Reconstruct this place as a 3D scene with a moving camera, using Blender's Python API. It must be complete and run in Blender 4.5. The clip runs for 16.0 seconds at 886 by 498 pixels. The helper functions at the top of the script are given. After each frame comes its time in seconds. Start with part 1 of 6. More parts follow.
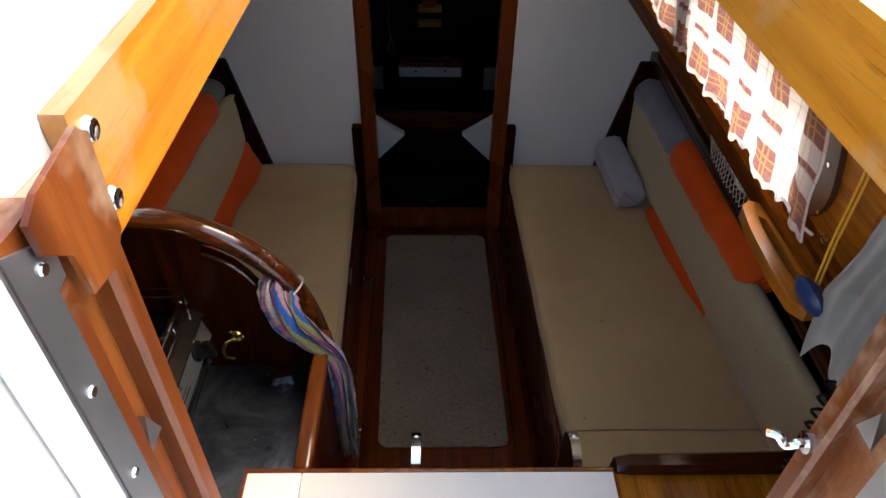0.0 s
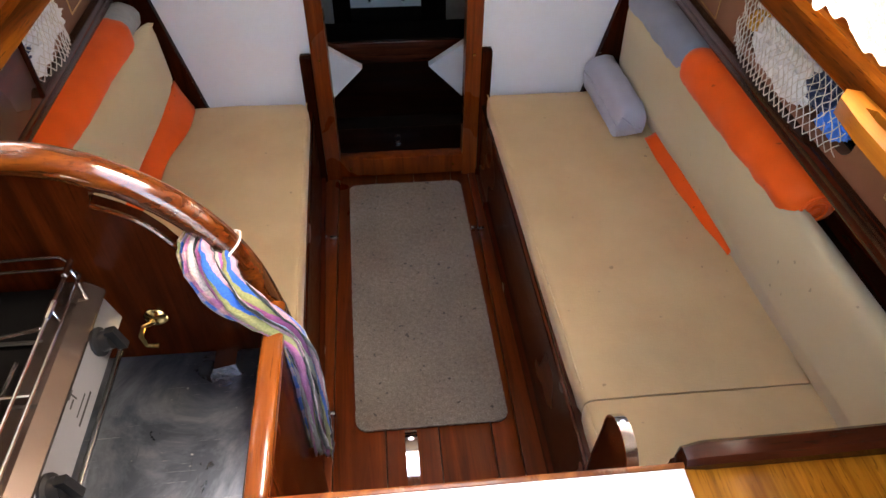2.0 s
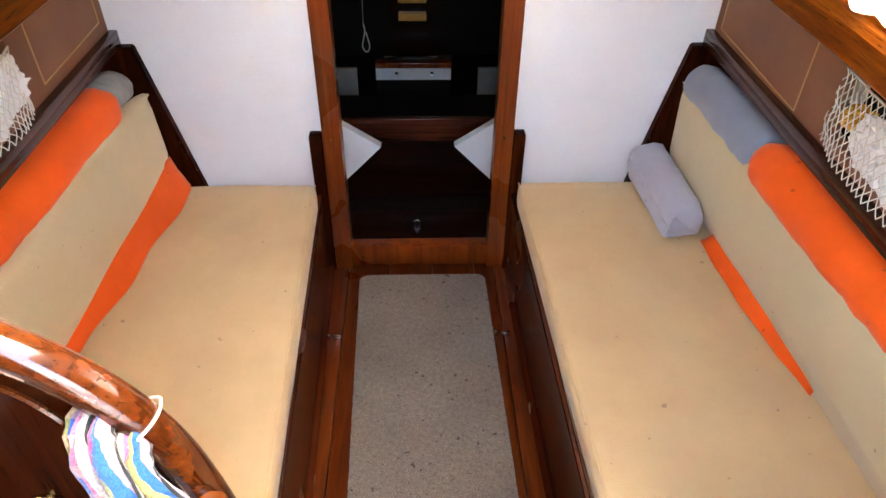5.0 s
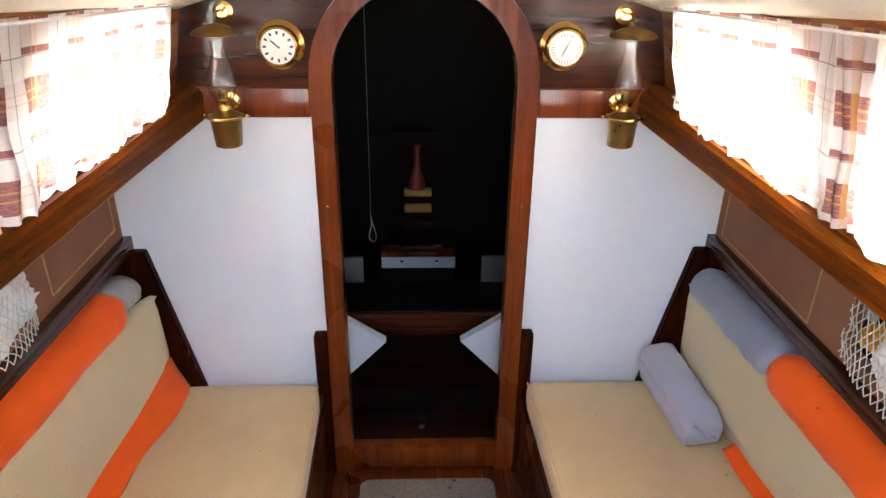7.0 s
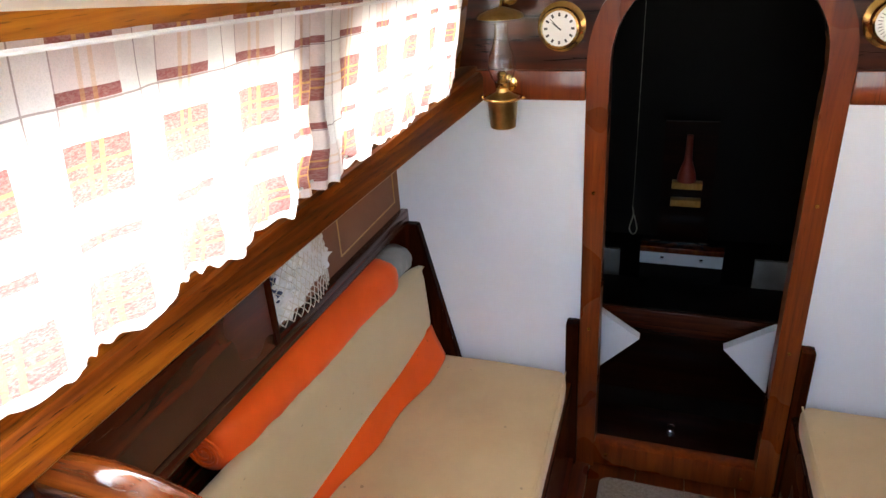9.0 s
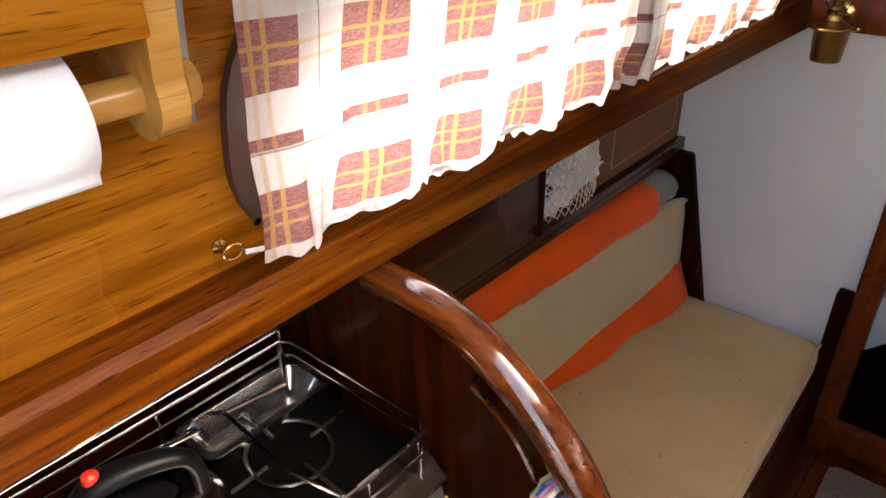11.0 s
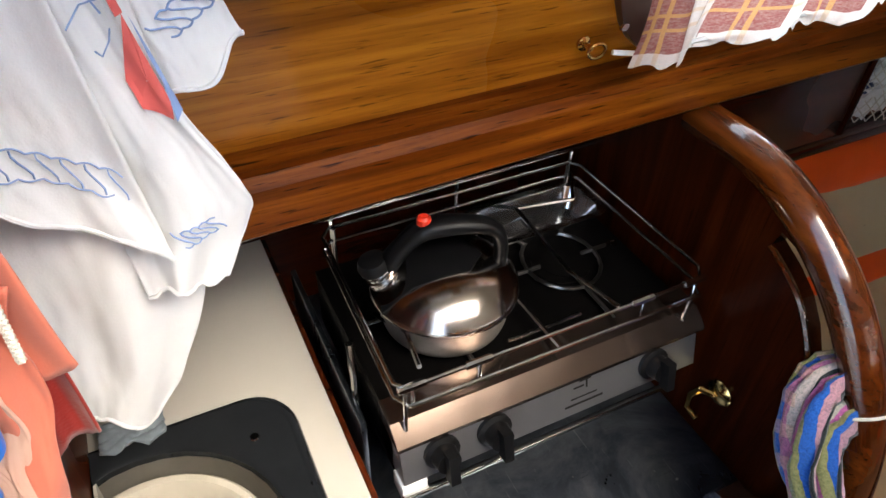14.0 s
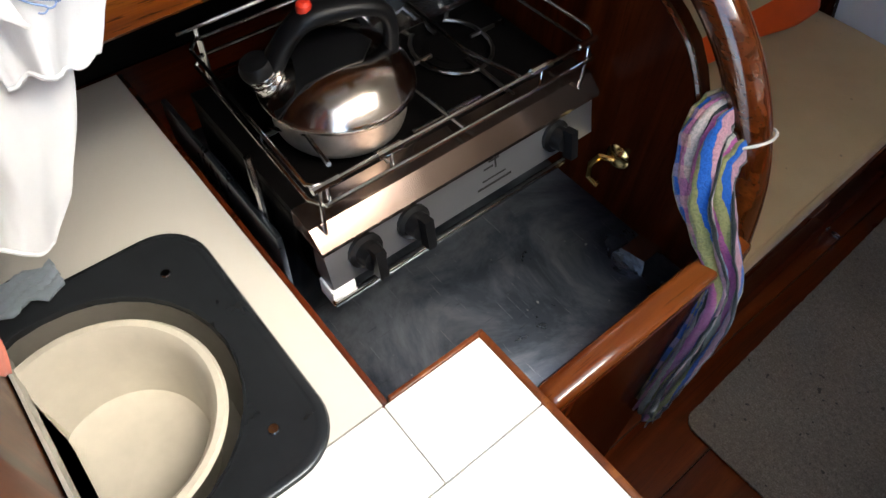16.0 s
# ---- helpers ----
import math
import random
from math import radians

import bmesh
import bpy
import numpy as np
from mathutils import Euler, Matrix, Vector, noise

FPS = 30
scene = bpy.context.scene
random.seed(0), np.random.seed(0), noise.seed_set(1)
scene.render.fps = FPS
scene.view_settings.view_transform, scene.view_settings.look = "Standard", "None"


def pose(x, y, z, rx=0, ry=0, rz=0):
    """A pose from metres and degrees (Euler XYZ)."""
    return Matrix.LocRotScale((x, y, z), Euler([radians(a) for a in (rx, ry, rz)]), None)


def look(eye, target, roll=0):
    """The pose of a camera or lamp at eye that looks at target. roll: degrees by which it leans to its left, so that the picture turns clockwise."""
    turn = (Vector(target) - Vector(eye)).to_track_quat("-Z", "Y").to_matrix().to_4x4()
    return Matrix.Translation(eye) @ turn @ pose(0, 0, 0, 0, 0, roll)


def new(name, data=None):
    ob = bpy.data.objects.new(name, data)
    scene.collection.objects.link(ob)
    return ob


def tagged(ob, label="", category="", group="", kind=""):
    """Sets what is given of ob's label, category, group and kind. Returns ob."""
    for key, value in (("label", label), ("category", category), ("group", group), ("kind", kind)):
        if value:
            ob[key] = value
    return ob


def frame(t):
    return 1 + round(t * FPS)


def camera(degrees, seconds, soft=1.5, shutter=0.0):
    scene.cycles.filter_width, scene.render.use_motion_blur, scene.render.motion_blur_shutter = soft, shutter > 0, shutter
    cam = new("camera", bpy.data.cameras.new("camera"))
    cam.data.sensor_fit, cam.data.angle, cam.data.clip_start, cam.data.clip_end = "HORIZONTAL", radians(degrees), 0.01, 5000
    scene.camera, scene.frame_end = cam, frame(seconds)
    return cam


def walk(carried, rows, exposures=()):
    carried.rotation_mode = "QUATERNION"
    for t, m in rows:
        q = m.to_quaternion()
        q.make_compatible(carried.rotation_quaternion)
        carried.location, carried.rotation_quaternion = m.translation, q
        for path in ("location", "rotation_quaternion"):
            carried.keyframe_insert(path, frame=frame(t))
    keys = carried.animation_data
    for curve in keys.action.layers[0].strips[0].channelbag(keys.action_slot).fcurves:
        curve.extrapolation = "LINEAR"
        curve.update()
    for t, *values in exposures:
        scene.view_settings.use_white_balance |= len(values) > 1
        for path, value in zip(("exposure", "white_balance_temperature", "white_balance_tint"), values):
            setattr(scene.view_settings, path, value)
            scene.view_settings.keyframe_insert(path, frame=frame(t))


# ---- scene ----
cam = camera(66.8, 16.0)
METRES, EYE, TILT, LEAN, TURN = 2.7, 1.95, -41.0, 0.0, 0.0
PATH = [
    (0, (0.07, 0.08, 2.042), (0.11, 1.588, 0.729), 1.1),
    (0.5, (0.067, 0.142, 2.013), (0.106, 1.644, 0.693), 0.2),
    (1, (0.064, 0.205, 1.943), (0.14, 1.673, 0.587), -0.0),
    (1.5, (0.044, 0.29, 1.839), (0.229, 1.711, 0.445), 1.7),
    (2, (0.035, 0.341, 1.763), (0.181, 1.758, 0.359), 0.7),
    (2.5, (0.039, 0.381, 1.696), (0.123, 1.654, 0.155), 0.9),
    (3, (0.059, 0.427, 1.656), (0.029, 1.62, 0.051), 0.4),
    (3.5, (0.065, 0.489, 1.61), (0.071, 1.674, -0.001), 1.4),
    (4, (0.061, 0.56, 1.592), (0.093, 1.863, 0.075), 1.4),
    (4.5, (0.086, 0.625, 1.616), (0.194, 2.07, 0.238), -0.1),
    (5, (0.086, 0.659, 1.646), (0.158, 2.205, 0.38), 0.9),
    (5.2, (0.09, 0.661, 1.645), (0.155, 2.263, 0.449), 1.7),
    (7.3, (0.068, 0.759, 1.724), (0.143, 2.573, 0.886), 0.7),
    (7.5, (0.069, 0.764, 1.717), (0.135, 2.581, 0.885), 0.9),
    (8, (0.093, 0.802, 1.711), (0.049, 2.605, 0.847), -1.3),
    (8.5, (0.066, 0.793, 1.7), (-0.284, 2.545, 0.802), -2.8),
    (8.7, (0.053, 0.781, 1.703), (-0.435, 2.507, 0.819), -3.5),
    (10.8, (-0.012, 0.679, 1.655), (-1.114, 2.031, 0.676), -2.1),
    (11, (-0.012, 0.664, 1.657), (-1.188, 1.93, 0.649), -2.0),
    (11.5, (-0.019, 0.637, 1.656), (-1.273, 1.758, 0.573), -1.0),
    (12, (-0.02, 0.609, 1.653), (-1.287, 1.591, 0.456), -1.1),
    (12.5, (-0.024, 0.58, 1.647), (-1.311, 1.458, 0.393), -0.3),
    (13, (-0.027, 0.557, 1.642), (-1.354, 1.371, 0.386), -0.5),
    (13.5, (-0.035, 0.531, 1.636), (-1.395, 1.274, 0.372), -0.1),
    (14, (-0.038, 0.51, 1.624), (-1.382, 1.194, 0.31), 1.6),
    (14.5, (-0.039, 0.491, 1.605), (-1.327, 1.151, 0.225), 4.0),
    (15, (-0.045, 0.483, 1.589), (-1.233, 1.152, 0.127), 4.6),
    (15.5, (-0.038, 0.471, 1.57), (-1.089, 1.177, 0.021), 4.7),
    (16, (-0.029, 0.471, 1.561), (-0.902, 1.273, -0.05), 3.9),
]
EXPO = [(0.0, 2.5, 7400, 9), (0.5, 2.7, 7400, 9), (1.0, 3.4, 7600, 10), (1.5, 4.3, 7900, 12), (2.0, 4.55, 7900, 12), (2.5, 4.4, 7900, 12), (3.5, 4.15, 7900, 11), (4.0, 4.95, 7900, 11), (5.0, 5.35, 7800, 11), (7.4, 5.0, 7100, 7), (8.5, 4.85, 7100, 7), (11.0, 3.7, 7900, 12), (13.0, 3.25, 7100, 6), (14.5, 3.0, 6800, 4), (16.0, 3.05, 6600, 2)]
walk(cam, [(t, look(eye, target, roll)) for t, eye, target, roll in PATH], EXPO)

# ---------------------------------------------------------------- light
world = bpy.data.worlds.new("world")
scene.world = world
world.use_nodes = True
_w = world.node_tree.nodes
_sky = _w.new("ShaderNodeTexSky")
_sky.sky_type, _sky.sun_disc = "NISHITA", False
_sky.sun_elevation, _sky.sun_rotation = radians(57), radians(70)
_sky.air_density, _sky.dust_density = 1.0, 2.5
world.node_tree.links.new(_sky.outputs[0], _w["Background"].inputs[0])
_w["Background"].inputs[1].default_value = 0.15
sun_data = bpy.data.lights.new("sun", "SUN")
sun_data.energy, sun_data.angle, sun_data.color = 0.44, radians(28), (1.0, 0.93, 0.83)
sun = new("sun", sun_data)
sun.matrix_world = look((1.74, 1.12, 4.0), (0.0, 0.5, 1.0))


# ---------------------------------------------------------------- materials
class Nodes:
    """A short way to write a node material."""

    def __init__(self, name):
        self.mat = bpy.data.materials.new(name)
        self.mat.use_nodes = True
        self.tree = self.mat.node_tree
        self.bsdf = self.tree.nodes["Principled BSDF"]
        self.coords = self.tree.nodes.new("ShaderNodeTexCoord").outputs["Object"]

    def link(self, a, b):
        self.tree.links.new(a, b)

    def put(self, socket, value):
        if isinstance(value, bpy.types.NodeSocket):
            self.link(value, socket)
        else:
            socket.default_value = value

    def mapping(self, scale=(1, 1, 1), turn=(0, 0, 0), shift=(0, 0, 0), coords=None):
        n = self.tree.nodes.new("ShaderNodeMapping")
        n.inputs["Scale"].default_value, n.inputs["Rotation"].default_value, n.inputs["Location"].default_value = scale, turn, shift
        self.link(coords or self.coords, n.inputs["Vector"])
        return n.outputs[0]

    def noise(self, scale, detail=4, rough=0.55, coords=None, distort=0.0):
        n = self.tree.nodes.new("ShaderNodeTexNoise")
        n.inputs["Scale"].default_value, n.inputs["Detail"].default_value = scale, detail
        n.inputs["Roughness"].default_value, n.inputs["Distortion"].default_value = rough, distort
        self.link(coords or self.coords, n.inputs["Vector"])
        return n.outputs["Fac"]

    def wave(self, scale, distort, coords, axis="X", detail=2.0, dscale=1.0):
        n = self.tree.nodes.new("ShaderNodeTexWave")
        n.bands_direction = axis
        for k, v in (("Scale", scale), ("Distortion", distort), ("Detail", detail), ("Detail Scale", dscale)):
            n.inputs[k].default_value = v
        self.link(coords, n.inputs["Vector"])
        return n.outputs["Fac"]

    def ramp(self, fac, *stops):
        n = self.tree.nodes.new("ShaderNodeValToRGB")
        el = n.color_ramp.elements
        while len(el) < len(stops):
            el.new(0.5)
        for e, (p, c) in zip(el, stops):
            e.position, e.color = p, (*c, 1) if len(c) == 3 else c
        self.link(fac, n.inputs[0])
        return n.outputs[0]

    def mix(self, fac, a, b, how="MIX"):
        n = self.tree.nodes.new("ShaderNodeMix")
        n.data_type, n.blend_type = "RGBA", how
        for k, v in ((0, fac), (6, a), (7, b)):
            if isinstance(v, tuple) and len(v) == 3:
                v = (*v, 1)
            self.put(n.inputs[k], v)
        return n.outputs[2]

    def math(self, how, a, b=0.0, c=0.0):
        n = self.tree.nodes.new("ShaderNodeMath")
        n.operation = how
        for s, v in zip(n.inputs, (a, b, c)):
            self.put(s, v)
        return n.outputs[0]

    def axis(self, k, coords=None):
        n = self.tree.nodes.new("ShaderNodeSeparateXYZ")
        self.link(coords or self.coords, n.inputs[0])
        return n.outputs[k]

    def random(self):
        return self.tree.nodes.new("ShaderNodeObjectInfo").outputs["Random"]

    def bump(self, height, strength=0.3, distance=0.002, first=None):
        n = self.tree.nodes.new("ShaderNodeBump")
        n.inputs["Strength"].default_value, n.inputs["Distance"].default_value = strength, distance
        self.link(height, n.inputs["Height"])
        if first:
            self.link(first, n.inputs["Normal"])
        self.link(n.outputs[0], self.bsdf.inputs["Normal"])
        return n.outputs[0]

    def set(self, **values):
        names = {"color": "Base Color", "rough": "Roughness", "metal": "Metallic", "coat": "Coat Weight", "coat_rough": "Coat Roughness",
                 "spec": "Specular IOR Level", "glass": "Transmission Weight", "ior": "IOR", "sheen": "Sheen Weight", "sub": "Subsurface Weight"}
        for k, v in values.items():
            if isinstance(v, tuple) and len(v) == 3:
                v = (*v, 1)
            self.put(self.bsdf.inputs[names[k]], v)
        return self.mat


def wood(name, dark, mid, light, along="y", rough=0.28, coat=0.6, wear=0.0, fleck=0.0, grain=1.0, spec=0.3):
    m = Nodes(name)
    long = {"x": (1.6, 26, 26), "y": (26, 1.6, 26), "z": (26, 26, 1.6)}[along]
    fine = {"x": (14, 380, 380), "y": (380, 14, 380), "z": (380, 380, 14)}[along]
    base = m.noise(1.0 * grain, 5, 0.6, m.mapping(long, shift=(0.3, 0.7, 0.2)), 0.9)
    pores = m.noise(1.0, 3, 0.6, m.mapping(fine))
    blot = m.noise(2.3, 3, 0.5)
    c = m.ramp(base, (0.28, dark), (0.5, mid), (0.75, light))
    c = m.mix(m.ramp(pores, (0.30, (0.55, 0.55, 0.55)), (0.40, (0, 0, 0))), c, tuple(v * 0.45 for v in dark))
    c = m.mix(1.0, c, m.ramp(blot, (0.3, (0.72, 0.7, 0.68)), (0.7, (1, 1, 1))), "MULTIPLY")
    if fleck:
        f = m.noise(1.0, 2, 0.5, m.mapping({"x": (22, 330, 330), "y": (330, 22, 330), "z": (330, 330, 22)}[along], shift=(5, 1, 2)))
        c = m.mix(m.ramp(f, (0.29, (fleck, fleck, fleck)), (0.37, (0, 0, 0))), c, tuple(v * 0.12 for v in dark))
        streak = m.noise(1.0, 4, 0.6, m.mapping({"x": (3, 60, 60), "y": (60, 3, 60), "z": (60, 60, 3)}[along], shift=(1, 4, 2)), 0.4)
        c = m.mix(1.0, c, m.ramp(streak, (0.35, (0.62, 0.55, 0.5)), (0.6, (1, 1, 1))), "MULTIPLY")
    if wear:
        w = m.noise(9, 5, 0.7, m.mapping((1, 0.5, 0.5)))
        c = m.mix(m.ramp(w, (0.56, (0, 0, 0)), (0.66, (wear, wear, wear))), c, (0.46, 0.34, 0.22))
        c = m.mix(m.ramp(m.noise(6, 4, 0.6, m.mapping((1, 0.4, 0.3), shift=(3, 1, 8))), (0.6, (0, 0, 0)), (0.72, (wear, wear, wear))), c, (0.10, 0.035, 0.015))
    m.bump(pores, 0.12, 0.0006, m.bump(m.noise(5, 3), 0.15, 0.003))
    return m.set(color=c, rough=m.math("ADD", rough - 0.08, m.math("MULTIPLY", blot, 0.16)), coat=coat * 0.35, coat_rough=0.08, spec=spec)


MAHOGANY = wood("dark_mahogany", (0.013, 0.0021, 0.0006), (0.034, 0.0058, 0.0012), (0.066, 0.0125, 0.0024), "z", rough=0.24, coat=0.03, spec=0.035)
# mahogany darkened further: the fore cabin's gloom is in its colour
SHADED_MAHOGANY = wood("fore_cabin_shaded_mahogany", (0.005, 0.001, 0.0004), (0.012, 0.0024, 0.0008), (0.022, 0.005, 0.0015), "x", rough=0.3, coat=0.2, spec=0.12)
MAHOGANY_Y = wood("dark_mahogany_fore_and_aft", (0.022, 0.0040, 0.0012), (0.058, 0.0105, 0.0025), (0.11, 0.022, 0.005), "y", rough=0.26, coat=0.3)
MAHOGANY_X = wood("dark_mahogany_athwart", (0.016, 0.0035, 0.0014), (0.045, 0.009, 0.003), (0.095, 0.021, 0.006), "x", rough=0.22)
FRAME_WOOD = wood("red_mahogany_frame", (0.08, 0.012, 0.002), (0.17, 0.030, 0.0045), (0.26, 0.058, 0.008), "z")
BEAM_WOOD = wood("brown_carlin_wood", (0.055, 0.011, 0.0015), (0.16, 0.038, 0.004), (0.32, 0.098, 0.009), "y", rough=0.30, coat=0.0, fleck=0.8, spec=0.06)
TEAK = wood("amber_teak_panel", (0.25, 0.072, 0.007), (0.42, 0.142, 0.012), (0.53, 0.205, 0.019), "y", coat=0.25, fleck=0.6, spec=0.14)
HATCH_WOOD = wood("yellow_varnished_hatch_wood", (0.32, 0.10, 0.007), (0.48, 0.17, 0.013), (0.58, 0.24, 0.024), "y", wear=0.3)
JAMB_WOOD = wood("worn_varnished_jamb_wood", (0.060, 0.012, 0.003), (0.15, 0.036, 0.007), (0.30, 0.095, 0.018), "z", rough=0.34, coat=0.5, wear=0.4)
HANDLE_WOOD = wood("polished_red_brown_handrail", (0.026, 0.005, 0.0012), (0.085, 0.018, 0.003), (0.17, 0.043, 0.007), "x", rough=0.16, coat=2.2, fleck=0.4)
HANDLE_Y = wood("polished_galley_rail", (0.035, 0.007, 0.0016), (0.10, 0.022, 0.004), (0.19, 0.050, 0.008), "y", rough=0.16, coat=1.6)
YELLOW_WOOD = wood("pale_varnished_pine", (0.42, 0.19, 0.04), (0.58, 0.29, 0.07), (0.70, 0.40, 0.12), "y")
YELLOW_HANDLE = wood("orange_varnished_handle", (0.22, 0.062, 0.006), (0.36, 0.115, 0.010), (0.46, 0.165, 0.018), "y")
WALL_WOOD = wood("worn_red_brown_wall", (0.045, 0.007, 0.0015), (0.10, 0.018, 0.003), (0.17, 0.040, 0.007), "z", rough=0.3, coat=0.3, wear=0.25, spec=0.15)
SOLE_WOOD = wood("sole_planks", (0.050, 0.008, 0.0015), (0.125, 0.021, 0.0032), (0.19, 0.040, 0.007), "y", rough=0.3, coat=0.4, spec=0.15)


def fabric(name, color, weave=900.0, depth=0.5, dirt=0.15, rough=0.9, sheen=0.25):
    m = Nodes(name)
    a = m.noise(1.0, 2, 0.5, m.mapping((weave, weave * 0.12, weave)))
    b = m.noise(1.0, 2, 0.5, m.mapping((weave * 0.12, weave, weave)))
    h = m.math("ADD", a, b)
    stain = m.noise(3.2, 5, 0.6)
    c = m.mix(m.ramp(h, (0.35, (0, 0, 0)), (0.62, (1, 1, 1))), tuple(v * 0.58 for v in color), tuple(min(1, v * 1.15) for v in color))
    c = m.mix(1.0, c, m.ramp(stain, (0.3, (1 - dirt, 1 - dirt * 1.15, 1 - dirt * 1.3)), (0.65, (1, 1, 1))), "MULTIPLY")
    spots = m.noise(42, 1, 0.3)
    c = m.mix(m.ramp(spots, (0.785, (0, 0, 0)), (0.80, (0.5, 0.5, 0.5))), c, tuple(v * 0.3 for v in color))
    m.bump(h, depth, 0.0008, m.bump(m.noise(14, 3), 0.25, 0.004))
    return m.set(color=c, rough=rough, sheen=sheen, spec=0.2)


BEIGE = fabric("beige_woven_upholstery", (0.52, 0.365, 0.185), 430)
BEIGE_BOLSTER = fabric("olive_beige_upholstery", (0.47, 0.38, 0.22), 900, 0.25, 0.08)
ORANGE = fabric("orange_nylon", (0.78, 0.095, 0.006), 500, 0.2, 0.2, 0.6, 0.1)
GREY_CLOTH = fabric("grey_lilac_cloth", (0.36, 0.36, 0.42), 700, 0.25, 0.12)
SLATE_CLOTH = fabric("slate_grey_cloth", (0.20, 0.22, 0.27), 700, 0.25, 0.12)
LINING = fabric("brown_vinyl_lining", (0.19, 0.082, 0.042), 260, 0.25, 0.25, 0.5, 0.0)


def plain(name, color, rough=0.5, metal=0.0, coat=0.0, grime=0.15, scale=6.0, bump=0.1, spec=0.5):
    m = Nodes(name)
    n = m.noise(scale, 5, 0.65)
    c = m.mix(1.0, (*color, 1), m.ramp(n, (0.32, (1 - grime,) * 3), (0.62, (1, 1, 1))), "MULTIPLY")
    m.bump(m.noise(scale * 14, 3), bump, 0.0006)
    return m.set(color=c, rough=m.math("ADD", rough - 0.06, m.math("MULTIPLY", n, 0.14)), metal=metal, coat=coat, spec=spec)


WHITE_PAINT = plain("white_bulkhead_paint", (0.74, 0.75, 0.77), 0.42, grime=0.06, scale=2.5)
CREAM = plain("cream_headlining", (0.72, 0.68, 0.56), 0.7, grime=0.07)
GELCOAT = plain("white_gelcoat", (0.80, 0.79, 0.76), 0.3, grime=0.08)
COUNTER = plain("grey_beige_laminate", (0.47, 0.445, 0.40), 0.32, grime=0.08, scale=3)
LAMINATE = plain("off_white_laminate", (0.76, 0.74, 0.69), 0.3, grime=0.06, scale=3)
ALUMINIUM = plain("brushed_aluminium", (0.55, 0.57, 0.60), 0.38, metal=1.0, grime=0.2)
STEEL = plain("stainless_steel", (0.62, 0.61, 0.60), 0.16, metal=1.0, grime=0.15, scale=9)
# brown tint stands in for varnished wood mirrored in the steel strip
SATIN = plain("brown_reflection_steel", (0.17, 0.125, 0.105), 0.15, metal=0.95, grime=0.15, scale=9, bump=0.02)
RED_CLOTH = fabric("dark_red_cloth", (0.30, 0.012, 0.008), 500, 0.3, 0.3)
CHROME = plain("chrome", (0.72, 0.72, 0.72), 0.1, metal=1.0, grime=0.1)
BRASS = plain("polished_brass", (0.72, 0.48, 0.17), 0.17, metal=1.0, grime=0.25, scale=14)
OLD_BRASS = plain("aged_brass", (0.50, 0.33, 0.13), 0.28, metal=1.0, grime=0.4, scale=14)
BLACK = plain("black_plastic", (0.004, 0.004, 0.0045), 0.40, spec=0.18, grime=0.2)
SOOT = plain("dark_enamel", (0.002, 0.0018, 0.0018), 0.45, grime=0.3, spec=0.04)
# near-black so that unlit parts carry their shade in the colour
DARK = plain("unlit_part_shade", (0.009, 0.0055, 0.004), 0.6, spec=0.15)
BLUE = plain("navy_blue_plastic", (0.012, 0.035, 0.12), 0.3, grime=0.2)
BRIGHT_BLUE = plain("bright_blue_plastic", (0.01, 0.19, 0.75), 0.35)
RED = plain("red_plastic", (0.65, 0.035, 0.015), 0.35)
PAPER = plain("white_kitchen_paper", (0.82, 0.81, 0.79), 0.9, grime=0.04, scale=30, bump=0.5)
ROPE = plain("pale_rope", (0.62, 0.58, 0.50), 0.85, grime=0.2, scale=120, bump=0.6)
YELLOW = plain("yellow_cord", (0.62, 0.30, 0.02), 0.6)
BASIN = plain("cream_plastic_basin", (0.50, 0.46, 0.385), 0.4, grime=0.25, scale=5)
PORT_FRAME = plain("brown_window_frame", (0.055, 0.022, 0.014), 0.35, grime=0.2)
WHITE_PLASTIC = plain("white_plastic", (0.78, 0.78, 0.76), 0.4)
SEAM = plain("tan_piping", (0.42, 0.24, 0.10), 0.8)
GREY_VINYL = plain("grey_vinyl", (0.30, 0.29, 0.27), 0.45, grime=0.3)
DIAL = plain("silver_dial", (0.72, 0.70, 0.66), 0.35, metal=0.3)
INK = plain("black_ink", (0.015, 0.013, 0.012), 0.5)
BLUE_INK = plain("blue_print", (0.22, 0.32, 0.55), 0.8)
RED_INK = plain("red_print", (0.62, 0.11, 0.10), 0.85)


def steel_sheet():
    m = Nodes("dull_scratched_steel")
    n = m.noise(5.5, 8, 0.68, distort=0.6)
    s = m.noise(1.0, 3, 0.6, m.mapping((14, 420, 40), turn=(0, 0, 0.9)))
    t = m.noise(1.0, 2, 0.5, m.mapping((300, 18, 40), turn=(0, 0, 0.35)))
    c = m.mix(m.ramp(n, (0.42, (0, 0, 0)), (0.68, (1, 1, 1))), (0.050, 0.060, 0.078), (0.19, 0.205, 0.235))
    c = m.mix(m.ramp(s, (0.66, (0, 0, 0)), (0.74, (0.5, 0.5, 0.5))), c, (0.42, 0.43, 0.45))
    c = m.mix(m.ramp(t, (0.70, (0, 0, 0)), (0.76, (0.5, 0.5, 0.5))), c, (0.02, 0.022, 0.026))
    c = m.mix(m.ramp(m.noise(70, 1, 0.4), (0.79, (0, 0, 0)), (0.82, (0.6, 0.6, 0.6))), c, (0.4, 0.4, 0.4))
    m.bump(s, 0.10, 0.0006)
    return m.set(color=c, metal=0.9, rough=m.math("ADD", 0.16, m.math("MULTIPLY", n, 0.30)))


SHEET = steel_sheet()
BRUSHED = plain("brushed_steel_face", (0.42, 0.42, 0.44), 0.30, metal=0.9, grime=0.12, scale=5, bump=0.05)
